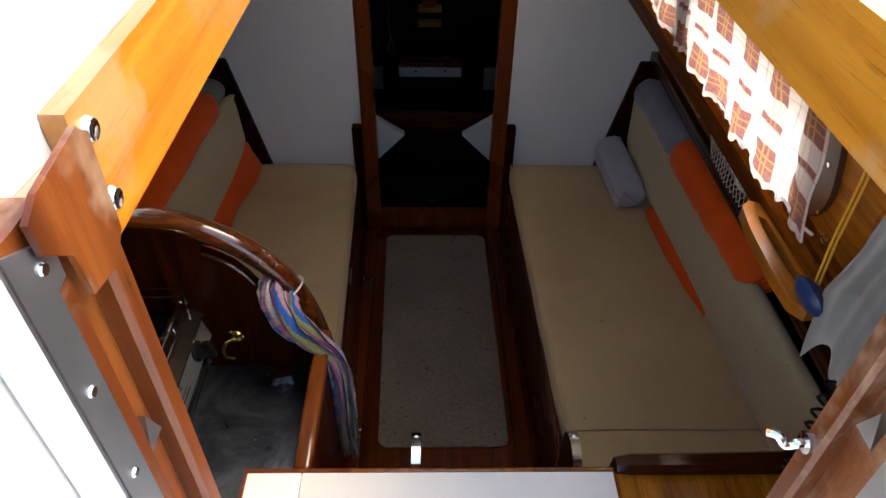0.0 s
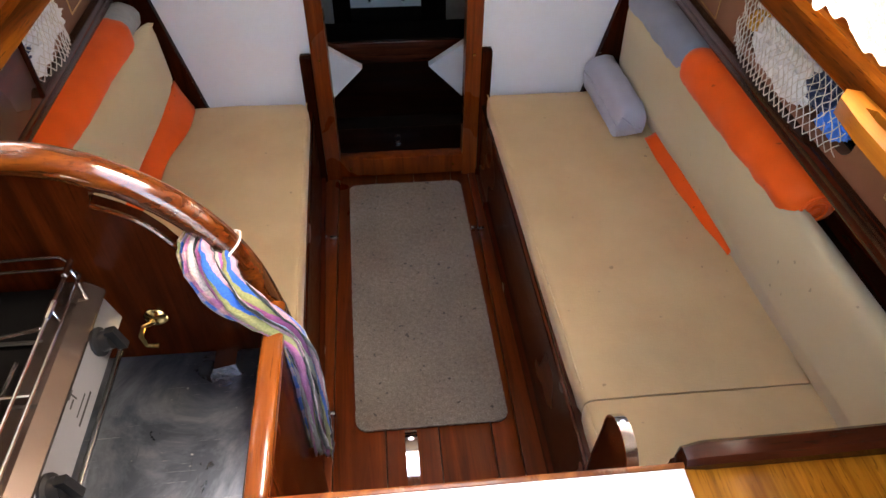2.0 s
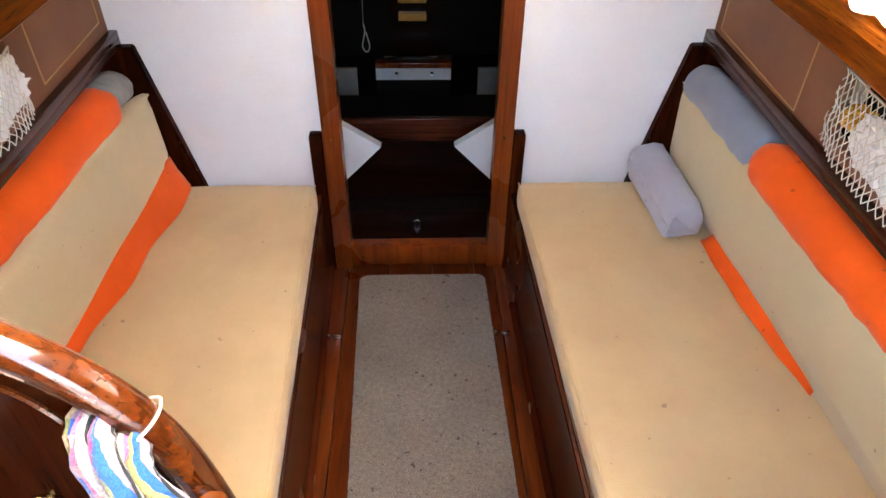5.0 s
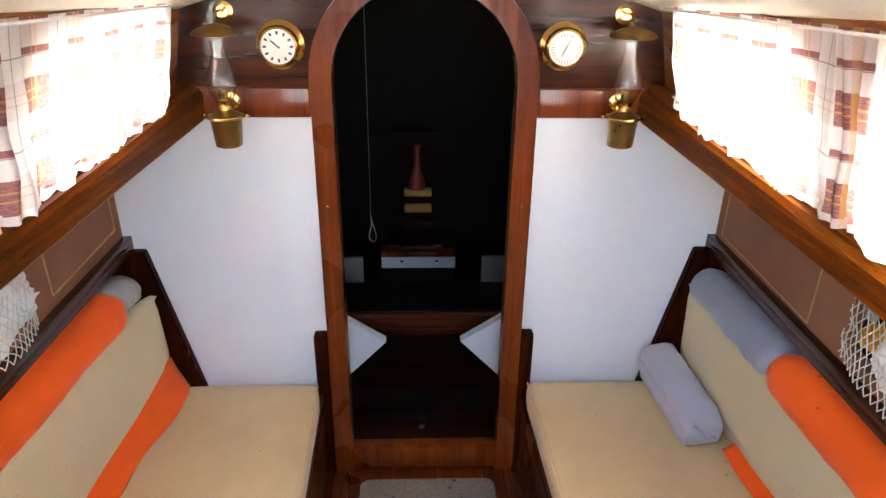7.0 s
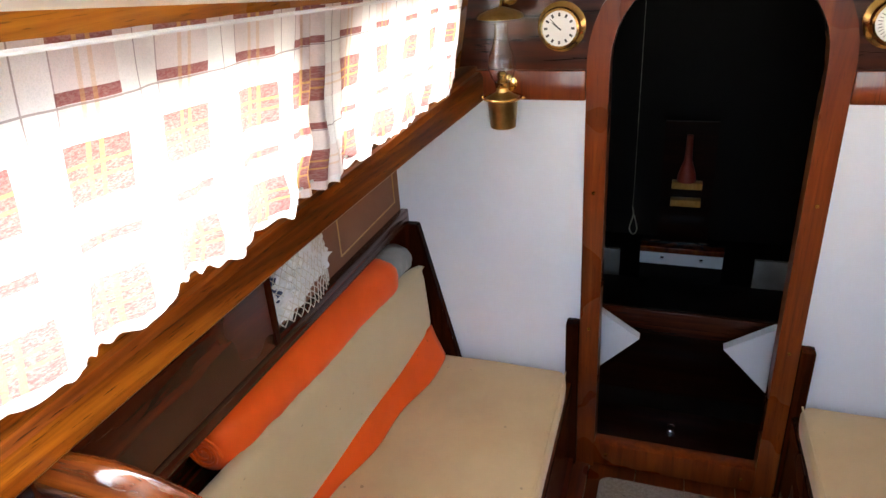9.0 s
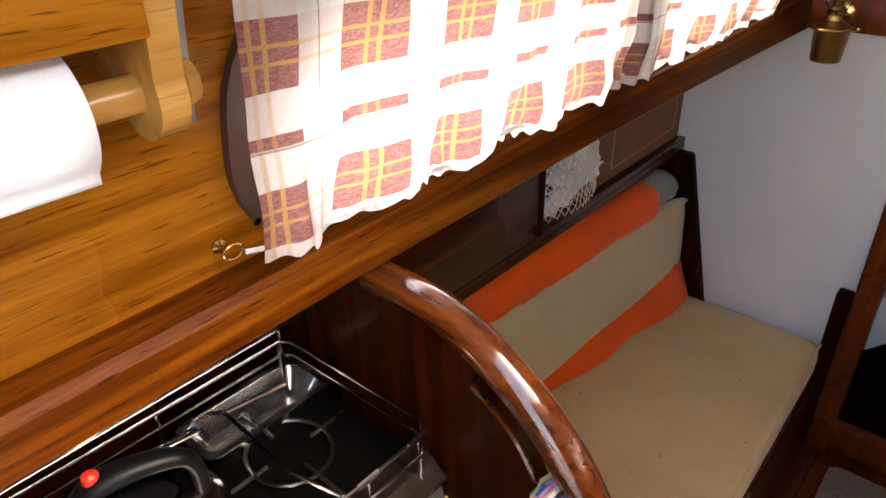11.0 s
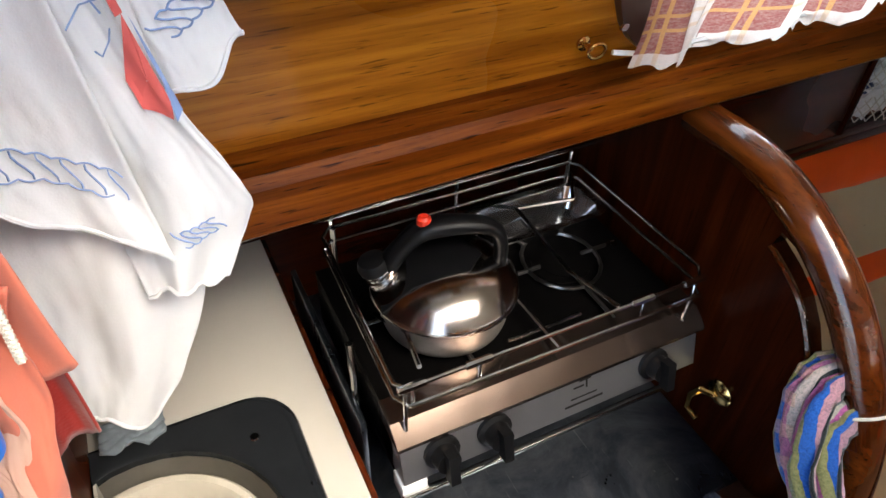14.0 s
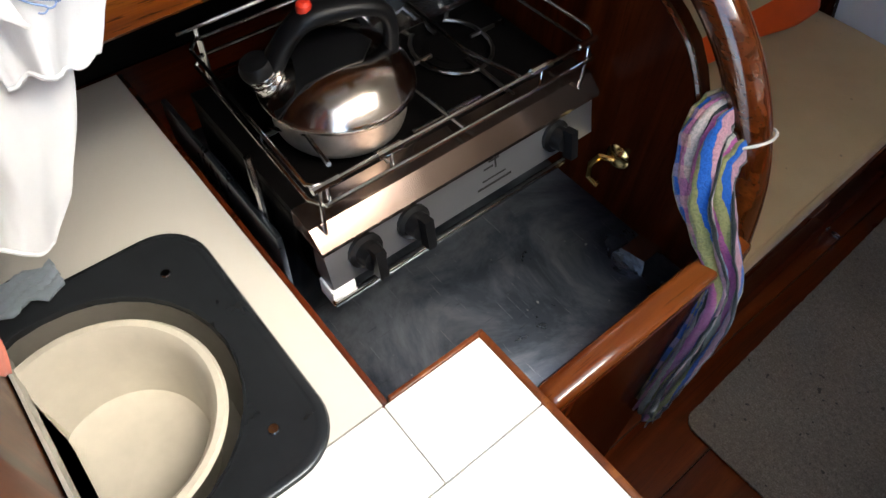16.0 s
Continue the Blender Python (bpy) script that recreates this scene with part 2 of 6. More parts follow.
# near-black holding the shade of the galley recess and the net lockers
CAVE = plain("recess_shade_black", (0.0030, 0.0026, 0.0024), 0.55, grime=0.3, spec=0.12)


def carpet_material():
    m = Nodes("grey_brown_loop_carpet")
    tuft, clump, patch = m.noise(230, 2, 0.8), m.noise(75, 3, 0.7), m.noise(4, 4)
    c = m.ramp(tuft, (0.3, (0.150, 0.118, 0.088)), (0.5, (0.25, 0.20, 0.152)), (0.7, (0.355, 0.293, 0.228)))
    c = m.mix(1.0, c, m.ramp(clump, (0.34, (0.70, 0.69, 0.68)), (0.62, (1.0, 1.0, 1.0))), "MULTIPLY")
    c = m.mix(1.0, c, m.ramp(patch, (0.3, (0.78, 0.76, 0.74)), (0.7, (1, 1, 1))), "MULTIPLY")
    bits = m.noise(55, 1, 0.3)
    c = m.mix(m.ramp(bits, (0.74, (0, 0, 0)), (0.76, (0.8, 0.8, 0.8))), c, (0.03, 0.025, 0.02))
    m.bump(tuft, 0.9, 0.004)
    return m.set(color=c, rough=1.0, spec=0.05, sheen=0.2)


CARPET = carpet_material()


def plaid_material():
    """Thin curtain cloth: white with brown-red checks, yellow and dark lines, that lets daylight through."""
    m = Nodes("plaid_curtain_cloth")
    uv = m.tree.nodes.new("ShaderNodeUVMap").outputs[0]
    u, v = m.axis(0, uv), m.axis(1, uv)

    def band(x, period, a, b):
        f = m.math("FRACT", m.math("DIVIDE", x, period))
        return m.math("MULTIPLY", m.math("GREATER_THAN", f, a), m.math("LESS_THAN", f, b))

    pu, pv = 0.150, 0.165
    ru, rv = band(u, pu, 0.05, 0.60), band(v, pv, 0.06, 0.46)
    both = m.math("MULTIPLY", ru, rv)
    thin = m.math("MULTIPLY", ru, band(v, pv, 0.72, 0.80))
    one = m.math("SUBTRACT", m.math("MAXIMUM", ru, rv), both)
    yel = m.math("MAXIMUM", band(u, pu, 0.25, 0.285), m.math("MAXIMUM", band(u, pu, 0.345, 0.38), m.math("MAXIMUM", band(v, pv, 0.20, 0.225), band(v, pv, 0.30, 0.325))))
    yel = m.math("MULTIPLY", yel, m.math("MAXIMUM", m.math("MULTIPLY", one, 0.55), both))
    drk = m.math("MAXIMUM", band(u, pu, 0.80, 0.815), m.math("MAXIMUM", band(v, pv, 0.70, 0.715), m.math("MULTIPLY", band(u, pu, 0.05, 0.062), 0.8)))
    c = m.mix(m.math("MULTIPLY", one, 0.22), (0.80, 0.77, 0.74), (0.52, 0.22, 0.19))
    slub = m.ramp(m.noise(1.0, 3, 0.6, m.mapping((1, 260, 700))), (0.35, (0.80, 0.80, 0.80)), (0.6, (0.96, 0.96, 0.96)))
    c = m.mix(m.math("MULTIPLY", m.math("MAXIMUM", both, thin), slub), c, (0.29, 0.080, 0.072))
    c = m.mix(m.math("MULTIPLY", yel, 0.72), c, (0.66, 0.37, 0.13))
    c = m.mix(m.math("MULTIPLY", m.math("MULTIPLY", drk, m.math("SUBTRACT", 1.0, both)), 0.6), c, (0.14, 0.07, 0.07))
    weave = m.noise(1.0, 2, 0.5, m.mapping((1, 900, 900)))
    c = m.mix(1.0, c, m.ramp(weave, (0.3, (0.86, 0.86, 0.86)), (0.6, (1, 1, 1))), "MULTIPLY")
    m.set(color=c, rough=0.9, spec=0.1)
    t = m.tree.nodes.new("ShaderNodeBsdfTranslucent")
    m.link(c, t.inputs[0])
    s = m.tree.nodes.new("ShaderNodeMixShader")
    s.inputs[0].default_value = 0.62
    m.link(m.bsdf.outputs[0], s.inputs[1]), m.link(t.outputs[0], s.inputs[2])
    m.link(s.outputs[0], m.tree.nodes["Material Output"].inputs[0])
    return m.mat


PLAID = plaid_material()


def towel_material():
    """Striped dish cloth; the stripes follow the cloth's own length."""
    m = Nodes("striped_cotton")
    uv = m.tree.nodes.new("ShaderNodeUVMap").outputs[0]
    n = m.tree.nodes.new("ShaderNodeValToRGB")
    n.color_ramp.interpolation = "CONSTANT"
    cols = [(0.00, (0.34, 0.32, 0.10)), (0.10, (0.02, 0.13, 0.55)), (0.17, (0.42, 0.38, 0.16)), (0.27, (0.025, 0.15, 0.58)), (0.34, (0.60, 0.20, 0.36)),
            (0.47, (0.62, 0.50, 0.46)), (0.54, (0.025, 0.03, 0.03)), (0.575, (0.60, 0.55, 0.44)), (0.64, (0.58, 0.14, 0.36)),
            (0.74, (0.40, 0.37, 0.14)), (0.83, (0.02, 0.13, 0.52)), (0.89, (0.58, 0.30, 0.36)), (0.95, (0.03, 0.035, 0.035))]
    el = n.color_ramp.elements
    while len(el) < len(cols):
        el.new(0.5)
    for e, (p, c) in zip(el, cols):
        e.position, e.color = p, (*[k * 0.62 for k in c], 1)
    wob = m.math("ADD", m.axis(0, uv), m.math("MULTIPLY", m.math("SUBTRACT", m.noise(60, 2), 0.5), 0.03))
    m.link(wob, n.inputs[0])
    v = m.math("FRACT", m.math("MULTIPLY", m.axis(1, uv), 15.0))
    check = m.math("MULTIPLY", m.math("LESS_THAN", v, 0.42), m.math("LESS_THAN", m.axis(0, uv), 0.5))
    base = m.mix(m.math("MULTIPLY", check, 0.45), n.outputs[0], (0.62, 0.34, 0.24))
    knit = m.noise(330, 2, 0.8)
    c = m.mix(1.0, base, m.ramp(knit, (0.3, (0.5, 0.6, 0.6)), (0.6, (1, 1, 1))), "MULTIPLY")
    m.bump(knit, 0.8, 0.002)
    return m.set(color=c, rough=0.95, sheen=0.3, spec=0.1)


STRIPES = towel_material()


def glass_material():
    m = Nodes("clear_glass")
    return m.set(color=(0.97, 0.98, 0.98), rough=0.02, glass=1.0, ior=1.45)


GLASS = glass_material()


def cotton(name, color):
    m = Nodes(name)
    w, f = m.noise(500, 2, 0.6), m.noise(9, 4)
    c = m.mix(1.0, (*color, 1), m.ramp(f, (0.3, (0.86, 0.87, 0.9)), (0.6, (1, 1, 1))), "MULTIPLY")
    m.bump(w, 0.3, 0.0008)
    m.set(color=c, rough=0.95, spec=0.1, sheen=0.2)
    t = m.tree.nodes.new("ShaderNodeBsdfTranslucent")
    m.link(c, t.inputs[0])
    s = m.tree.nodes.new("ShaderNodeMixShader")
    s.inputs[0].default_value = 0.25
    m.link(m.bsdf.outputs[0], s.inputs[1]), m.link(t.outputs[0], s.inputs[2])
    m.link(s.outputs[0], m.tree.nodes["Material Output"].inputs[0])
    return m.mat


WHITE_COTTON = cotton("white_cotton", (0.80, 0.80, 0.80))
CORAL_CLOTH = cotton("faded_coral_cloth", (0.68, 0.20, 0.13))
PALE_CORAL = cotton("pale_coral_cloth", (0.72, 0.46, 0.36))
PINK_CLOTH = fabric("pink_waffle_cloth", (0.62, 0.42, 0.44), 160, 0.8, 0.1)
CHECKED = fabric("dark_checked_cloth", (0.20, 0.24, 0.28), 200, 0.6, 0.3)


# ---------------------------------------------------------------- mesh helpers
from mathutils.geometry import tessellate_polygon


def tidy(bm, smooth=True):
    bmesh.ops.recalc_face_normals(bm, faces=bm.faces)
    if smooth:
        for f in bm.faces:
            f.smooth = True
    return bm


def box(bm, lo, hi, bevel=0.0, segs=2):
    r = bmesh.ops.create_cube(bm, size=1)
    for v in r["verts"]:
        v.co = Vector([lo[i] + (hi[i] - lo[i]) * (v.co[i] + 0.5) for i in range(3)])
    if bevel:
        edges = {e for v in r["verts"] for e in v.link_edges}
        bmesh.ops.bevel(bm, geom=list(edges), offset=bevel, segments=segs, profile=0.5, affect="EDGES")
    return bm


def ring_faces(bm, rings, caps=True, closed=True, uv=None):
    """Skin over rings of points; rings are lists of vectors of one length."""
    vs = [[bm.verts.new(p) for p in r] for r in rings]
    n = len(vs[0])
    for a, b in zip(vs, vs[1:]):
        for i in range(n if closed else n - 1):
            bm.faces.new((a[i], a[(i + 1) % n], b[(i + 1) % n], b[i]))
    if caps and closed:
        bm.faces.new(vs[0][::-1]), bm.faces.new(vs[-1])
    return vs


def tube(bm, pts, r, seg=8, caps=True, flat=1.0, up=(0, 0, 1)):
    """A round bar along points; r may be a list. flat squeezes it along the second axis."""
    pts = [Vector(p) for p in pts]
    rings = []
    side = None
    for i, p in enumerate(pts):
        d = (pts[min(i + 1, len(pts) - 1)] - pts[max(i - 1, 0)]).normalized()
        if side is None:
            side = d.cross(Vector(up))
            if side.length < 1e-4:
                side = d.cross(Vector((1, 0, 0)))
        side = (side - d * side.dot(d)).normalized()
        other = d.cross(side)
        rr = r[i] if isinstance(r, (list, tuple)) else r
        rings.append([p + side * rr * math.cos(a) + other * rr * flat * math.sin(a) for a in [2 * math.pi * k / seg for k in range(seg)]])
    ring_faces(bm, rings, caps)
    return bm


def lathe(bm, profile, centre=(0, 0, 0), axis="z", seg=24):
    """Turned shape: profile of (radius, height)."""
    rings = []
    for r, h in profile:
        ring = []
        for k in range(seg):
            a = 2 * math.pi * k / seg
            x, y = max(r, 1e-4) * math.cos(a), max(r, 1e-4) * math.sin(a)
            ring.append(Vector(centre) + Vector({"z": (x, y, h), "y": (x, h, y), "x": (h, x, y)}[axis]))
        rings.append(ring)
    ring_faces(bm, rings)
    return bm


def prism(bm, outer, d0, d1, plane="xz", holes=()):
    """A board with a drawn outline, from depth d0 to d1, with holes through it."""
    def put(p, d):
        return Vector({"xz": (p[0], d, p[1]), "yz": (d, p[0], p[1]), "xy": (p[0], p[1], d)}[plane])
    loops = [list(outer)] + [list(h) for h in holes]
    flat = [[Vector((p[0], p[1], 0)) for p in l] for l in loops]
    tris = tessellate_polygon(flat)
    pts = [p for l in loops for p in l]
    a, b = [bm.verts.new(put(p, d0)) for p in pts], [bm.verts.new(put(p, d1)) for p in pts]
    for t in tris:
        if len({*t}) == 3:
            try:
                bm.faces.new([a[i] for i in t]), bm.faces.new([b[i] for i in reversed(t)])
            except ValueError:
                pass
    k = 0
    for l in loops:
        n = len(l)
        for i in range(n):
            bm.faces.new((a[k + i], a[k + (i + 1) % n], b[k + (i + 1) % n], b[k + i]))
        k += n
    return bm


def round_rect(x0, x1, y0, y1, r, n=5):
    out = []
    for cx, cy, a0 in ((x1 - r, y1 - r, 0), (x0 + r, y1 - r, 90), (x0 + r, y0 + r, 180), (x1 - r, y0 + r, 270)):
        out += [(cx + r * math.cos(radians(a0 + 90 * k / n)), cy + r * math.sin(radians(a0 + 90 * k / n))) for k in range(n + 1)]
    return out


def curve_points(keys, n=40):
    """A smooth line through key points (Catmull-Rom)."""
    k = [Vector(p) for p in keys]
    k = [k[0] * 2 - k[1]] + k + [k[-1] * 2 - k[-2]]
    out, spans = [], len(k) - 3
    for s in range(n + 1):
        f = s / n * spans
        i = min(int(f), spans - 1)
        t = f - i
        a, b, c, d = k[i:i + 4]
        out.append(0.5 * ((2 * b) + (c - a) * t + (2 * a - 5 * b + 4 * c - d) * t * t + (3 * b - a - 3 * c + d) * t ** 3))
    return out


def finish(name, bm, material, smooth=True, angle=40):
    tidy(bm, smooth)
    me = bpy.data.meshes.new(name)
    bm.to_mesh(me)
    bm.free()
    me.materials.append(material)
    if smooth:
        me.set_sharp_from_angle(angle=radians(angle))
    return me


def part(name, bm, material, parent=None, label="", smooth=True, angle=40):
    ob = new(name, finish(name, bm, material, smooth, angle))
    if parent is not None:
        ob.parent = parent
        if parent.parent is None:
            ob.matrix_parent_inverse = Matrix.Translation(parent.location).inverted()
    return tagged(ob, label)


def thing(name, label, category, base=(0, 0, 0), group="", kind=""):
    e = new(name)
    e.empty_display_size = 0.05
    e.location = base
    return tagged(e, label, category, group, kind)


def single(name, bm, material, label, category, group="", kind="", smooth=True, angle=40):
    return tagged(new(name, finish(name, bm, material, smooth, angle)), label, category, group, kind)


def structure(name, bm, material, label, smooth=False):
    return single(name, bm, material, label, name.split("_")[0], kind="structure", smooth=smooth)


def B():
    return bmesh.new()



# ---------------------------------------------------------------- the large structure
MID = 0.0875                     # centre line of the boat
FWD = 2.59                       # aft face of the main bulkhead


def mirror(x):
    return 2 * MID - x


def roof_z(x, y):
    return 1.636 + (2.59 - y) * 0.085 - 0.26 * (x - 0.09) ** 2


def roof(bm, xs, ys, hole, lift, thick):
    for a, b in zip(xs, xs[1:]):
        for c, d in zip(ys, ys[1:]):
            if hole[0] <= a < hole[1] and hole[2] <= c < hole[3]:
                continue
            lo = [(x, y, roof_z(x, y) + lift) for x, y in ((a, c), (b, c), (b, d), (a, d))]
            q = [bm.verts.new(p) for p in lo]
            p = [bm.verts.new((x, y, z + thick)) for x, y, z in lo]
            bm.faces.new(q[::-1]), bm.faces.new(p)
            for i in range(4):
                bm.faces.new((q[i], q[(i + 1) % 4], p[(i + 1) % 4], p[i]))
    return bm


XS = [-0.60, -0.5, -0.4, -0.3, -0.2, -0.147, -0.1, 0.0, 0.1, 0.2, 0.3, 0.419, 0.46, 0.55, 0.65, 0.775]
YS = [0.30, 0.405, 0.8, 1.25, 1.6, 2.0, 2.4, 2.62]
HATCH = (-0.147, 0.419, 0.30, 1.25)
structure("ceiling", roof(B(), XS, YS, HATCH, 0.0, 0.018), CREAM, "cream painted cambered ceiling panels")
structure("roof", roof(B(), [-0.66] + XS[1:-1] + [0.835], YS[:-1] + [4.6], HATCH, 0.0190, 0.020), GELCOAT, "white gelcoat cabin roof with open hatch")

# water all round
b = B()
box(b, (-3000, -3000, -0.9), (3000, 3000, -0.7))
m = Nodes("harbour_water")
m.bump(m.noise(0.6, 4), 0.3, 0.1)
structure("water", b, m.set(color=(0.03, 0.05, 0.055), rough=0.12), "calm harbour water round the boat")

# hull shell, side decks, bottom
for nm, x0, x1 in (("wall_port", -1.12, -1.06), ("wall_starboard", 1.235, 1.295)):
    b = B()
    box(b, (x0, -2.0, -0.6), (x1, 4.6, 1.33), 0.01)
    structure(nm, b, GELCOAT, "white outer hull side")
b = B()
box(b, (-1.06, -2.0, -0.60), (1.235, 4.6, -0.02))
structure("ground", b, DARK, "dark bilge under the cabin sole")
for nm, x0, x1 in (("deck_port", -1.06, -0.600), ("deck_starboard", 0.775, 1.235)):
    b = B()
    box(b, (x0, 0.30, 1.285), (x1, 4.6, 1.33), 0.004)
    structure(nm, b, GELCOAT, "white gelcoat side deck")
# fore cabin end and sides: gloom put into the near-black colour
b = B()
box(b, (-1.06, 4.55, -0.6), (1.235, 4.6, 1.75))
structure("wall_north", b, DARK, "forward end of the fore cabin, its gloom in a near-black colour")
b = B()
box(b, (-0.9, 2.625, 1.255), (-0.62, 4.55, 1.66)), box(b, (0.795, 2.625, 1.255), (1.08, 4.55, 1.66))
structure("wall_fore", b, DARK, "fore cabin sides, near-black for the gloom there")

# cockpit behind the companionway
b = B()
box(b, (-1.06, -2.0, 0.40), (1.235, 0.300, 0.86), 0.01)
structure("cockpit_floor", b, GELCOAT, "white gelcoat bridge deck of the cockpit")
b = B()
box(b, (-1.06, -2.0, 0.86), (-0.55, 0.30, 1.25), 0.03), box(b, (0.73, -2.0, 0.86), (1.235, 0.30, 1.25), 0.03)
box(b, (-1.06, -2.06, 0.86), (1.235, -2.0, 1.5), 0.02)
structure("cockpit_seats", b, GELCOAT, "white gelcoat cockpit benches and coaming")

# after wall with the companionway opening
for nm, a, c in (("port", -1.06, -0.158), ("starboard", 0.426, 1.235)):
    b = B()
    box(b, (a, 0.300, 0.35), (c, 0.326, 1.76))
    structure("wall_aft_" + nm, b, GELCOAT, "white gelcoat outside of the after cabin wall")
    b = B()
    box(b, (a, 0.327, 0.30), (c, 0.3355, 1.74))
    structure("wall_inner_" + nm, b, WALL_WOOD, "red mahogany inside of the after cabin wall")

# main bulkhead with the arched doorway
DOOR0, DOOR1, SPRING, APEX = -0.163, 0.342, 1.36, 1.605
DC = (DOOR0 + DOOR1) / 2


def arch_line(grow, z0):
    w, h = (DOOR1 - DOOR0) / 2 + grow, APEX - SPRING + grow
    pts = [(DC + w, z0), (DC + w, 0.8)]
    pts += [(DC + w * math.cos(radians(a)), SPRING + h * math.sin(radians(a))) for a in range(0, 181, 9)]
    return pts + [(DC - w, 0.8), (DC - w, z0)]


b = B()
top = [(x, roof_z(x, FWD) + 0.005) for x in (0.80, 0.6, 0.4, 0.2, 0.09, -0.1, -0.3, -0.5, -0.64)]
outer = [(-1.06, -0.02), (DOOR0, -0.02)] + arch_line(0, 0.0)[::-1] + [(DOOR1, -0.02), (1.235, -0.02), (1.235, 1.283), (0.80, 1.283)] + top + [(-0.64, 1.283), (-1.06, 1.283)]
prism(b, outer, FWD, FWD + 0.03)
structure("wall_main", b, WHITE_PAINT, "white painted main bulkhead with arched doorway")

bulk = thing("door_1", "varnished mahogany arched door frame on the bulkhead", "door frame", (DC, FWD, 0), kind="structure")
b = B()
prism(b, arch_line(0.055, 0.0) + arch_line(-0.004, 0.0)[::-1], FWD - 0.030, FWD + 0.034)
bmesh.ops.bevel(b, geom=[e for e in b.edges if len(e.link_faces) == 2 and e.calc_face_angle(0) > 1.2], offset=0.004, segments=2, affect="EDGES")
part("frame", b, FRAME_WOOD, bulk)
b = B()
box(b, (DOOR0, FWD - 0.032, 0.015), (DOOR1, FWD + 0.02, 0.105), 0.006)
part("sill", b, FRAME_WOOD, bulk, "mahogany sill board with screw heads")
for x0, x1 in ((-0.260, -0.2195), (0.3985, 0.436)):
    b = B()
    box(b, (x0, FWD - 0.045, 0.0), (x1, FWD - 0.001, 0.568), 0.006)
    part("post", b, MAHOGANY, bulk)
for x in (-0.19, 0.37):
    for z in (0.55, 1.0):
        b = B()
        lathe(b, [(0.0, 0), (0.006, 0), (0.005, -0.003), (0.0, -0.003)], (x, FWD - 0.030, z), "y", 10)
        part("screw", b, BRASS, bulk)
for x in (-0.12, 0.30):
    b = B()
    lathe(b, [(0.0, 0), (0.006, 0), (0.005, -0.003), (0.0, -0.003)], (x, FWD - 0.032, 0.06), "y", 10)
    part("screw", b, BRASS, bulk)

# mahogany facing and beam over the white panels
for nm, x0, x1 in (("port", -0.64, DOOR0 - 0.057), ("starboard", DOOR1 + 0.057, 0.80)):
    b = B()
    box(b, (x0, FWD - 0.012, 1.335), (x1, FWD - 0.0005, 1.66))
    structure("wall_panel_" + nm, b, MAHOGANY_X, "glossy dark mahogany panel above the beam")
    b = B()
    box(b, (x0, FWD - 0.026, 1.258), (x1, FWD - 0.001, 1.338), 0.004)
    structure("beam_" + nm, b, FRAME_WOOD, "varnished mahogany cross beam on the bulkhead", True)
b = B()
prism(b, arch_line(0.15, 1.34)[2:-2] + arch_line(0.0565, 1.34)[2:-2][::-1], FWD - 0.0115, FWD - 0.001)
structure("wall_panel_arch", b, MAHOGANY_X, "mahogany infill round the arch")

# cabin sides with windows, carlins under them, linings below the side decks
WINDOWS = ((1.00, 1.63), (1.75, 2.36))


def lean(bm, sign):
    for v in bm.verts:
        v.co.x += sign * (v.co.z - 1.28) * 0.20
    return bm


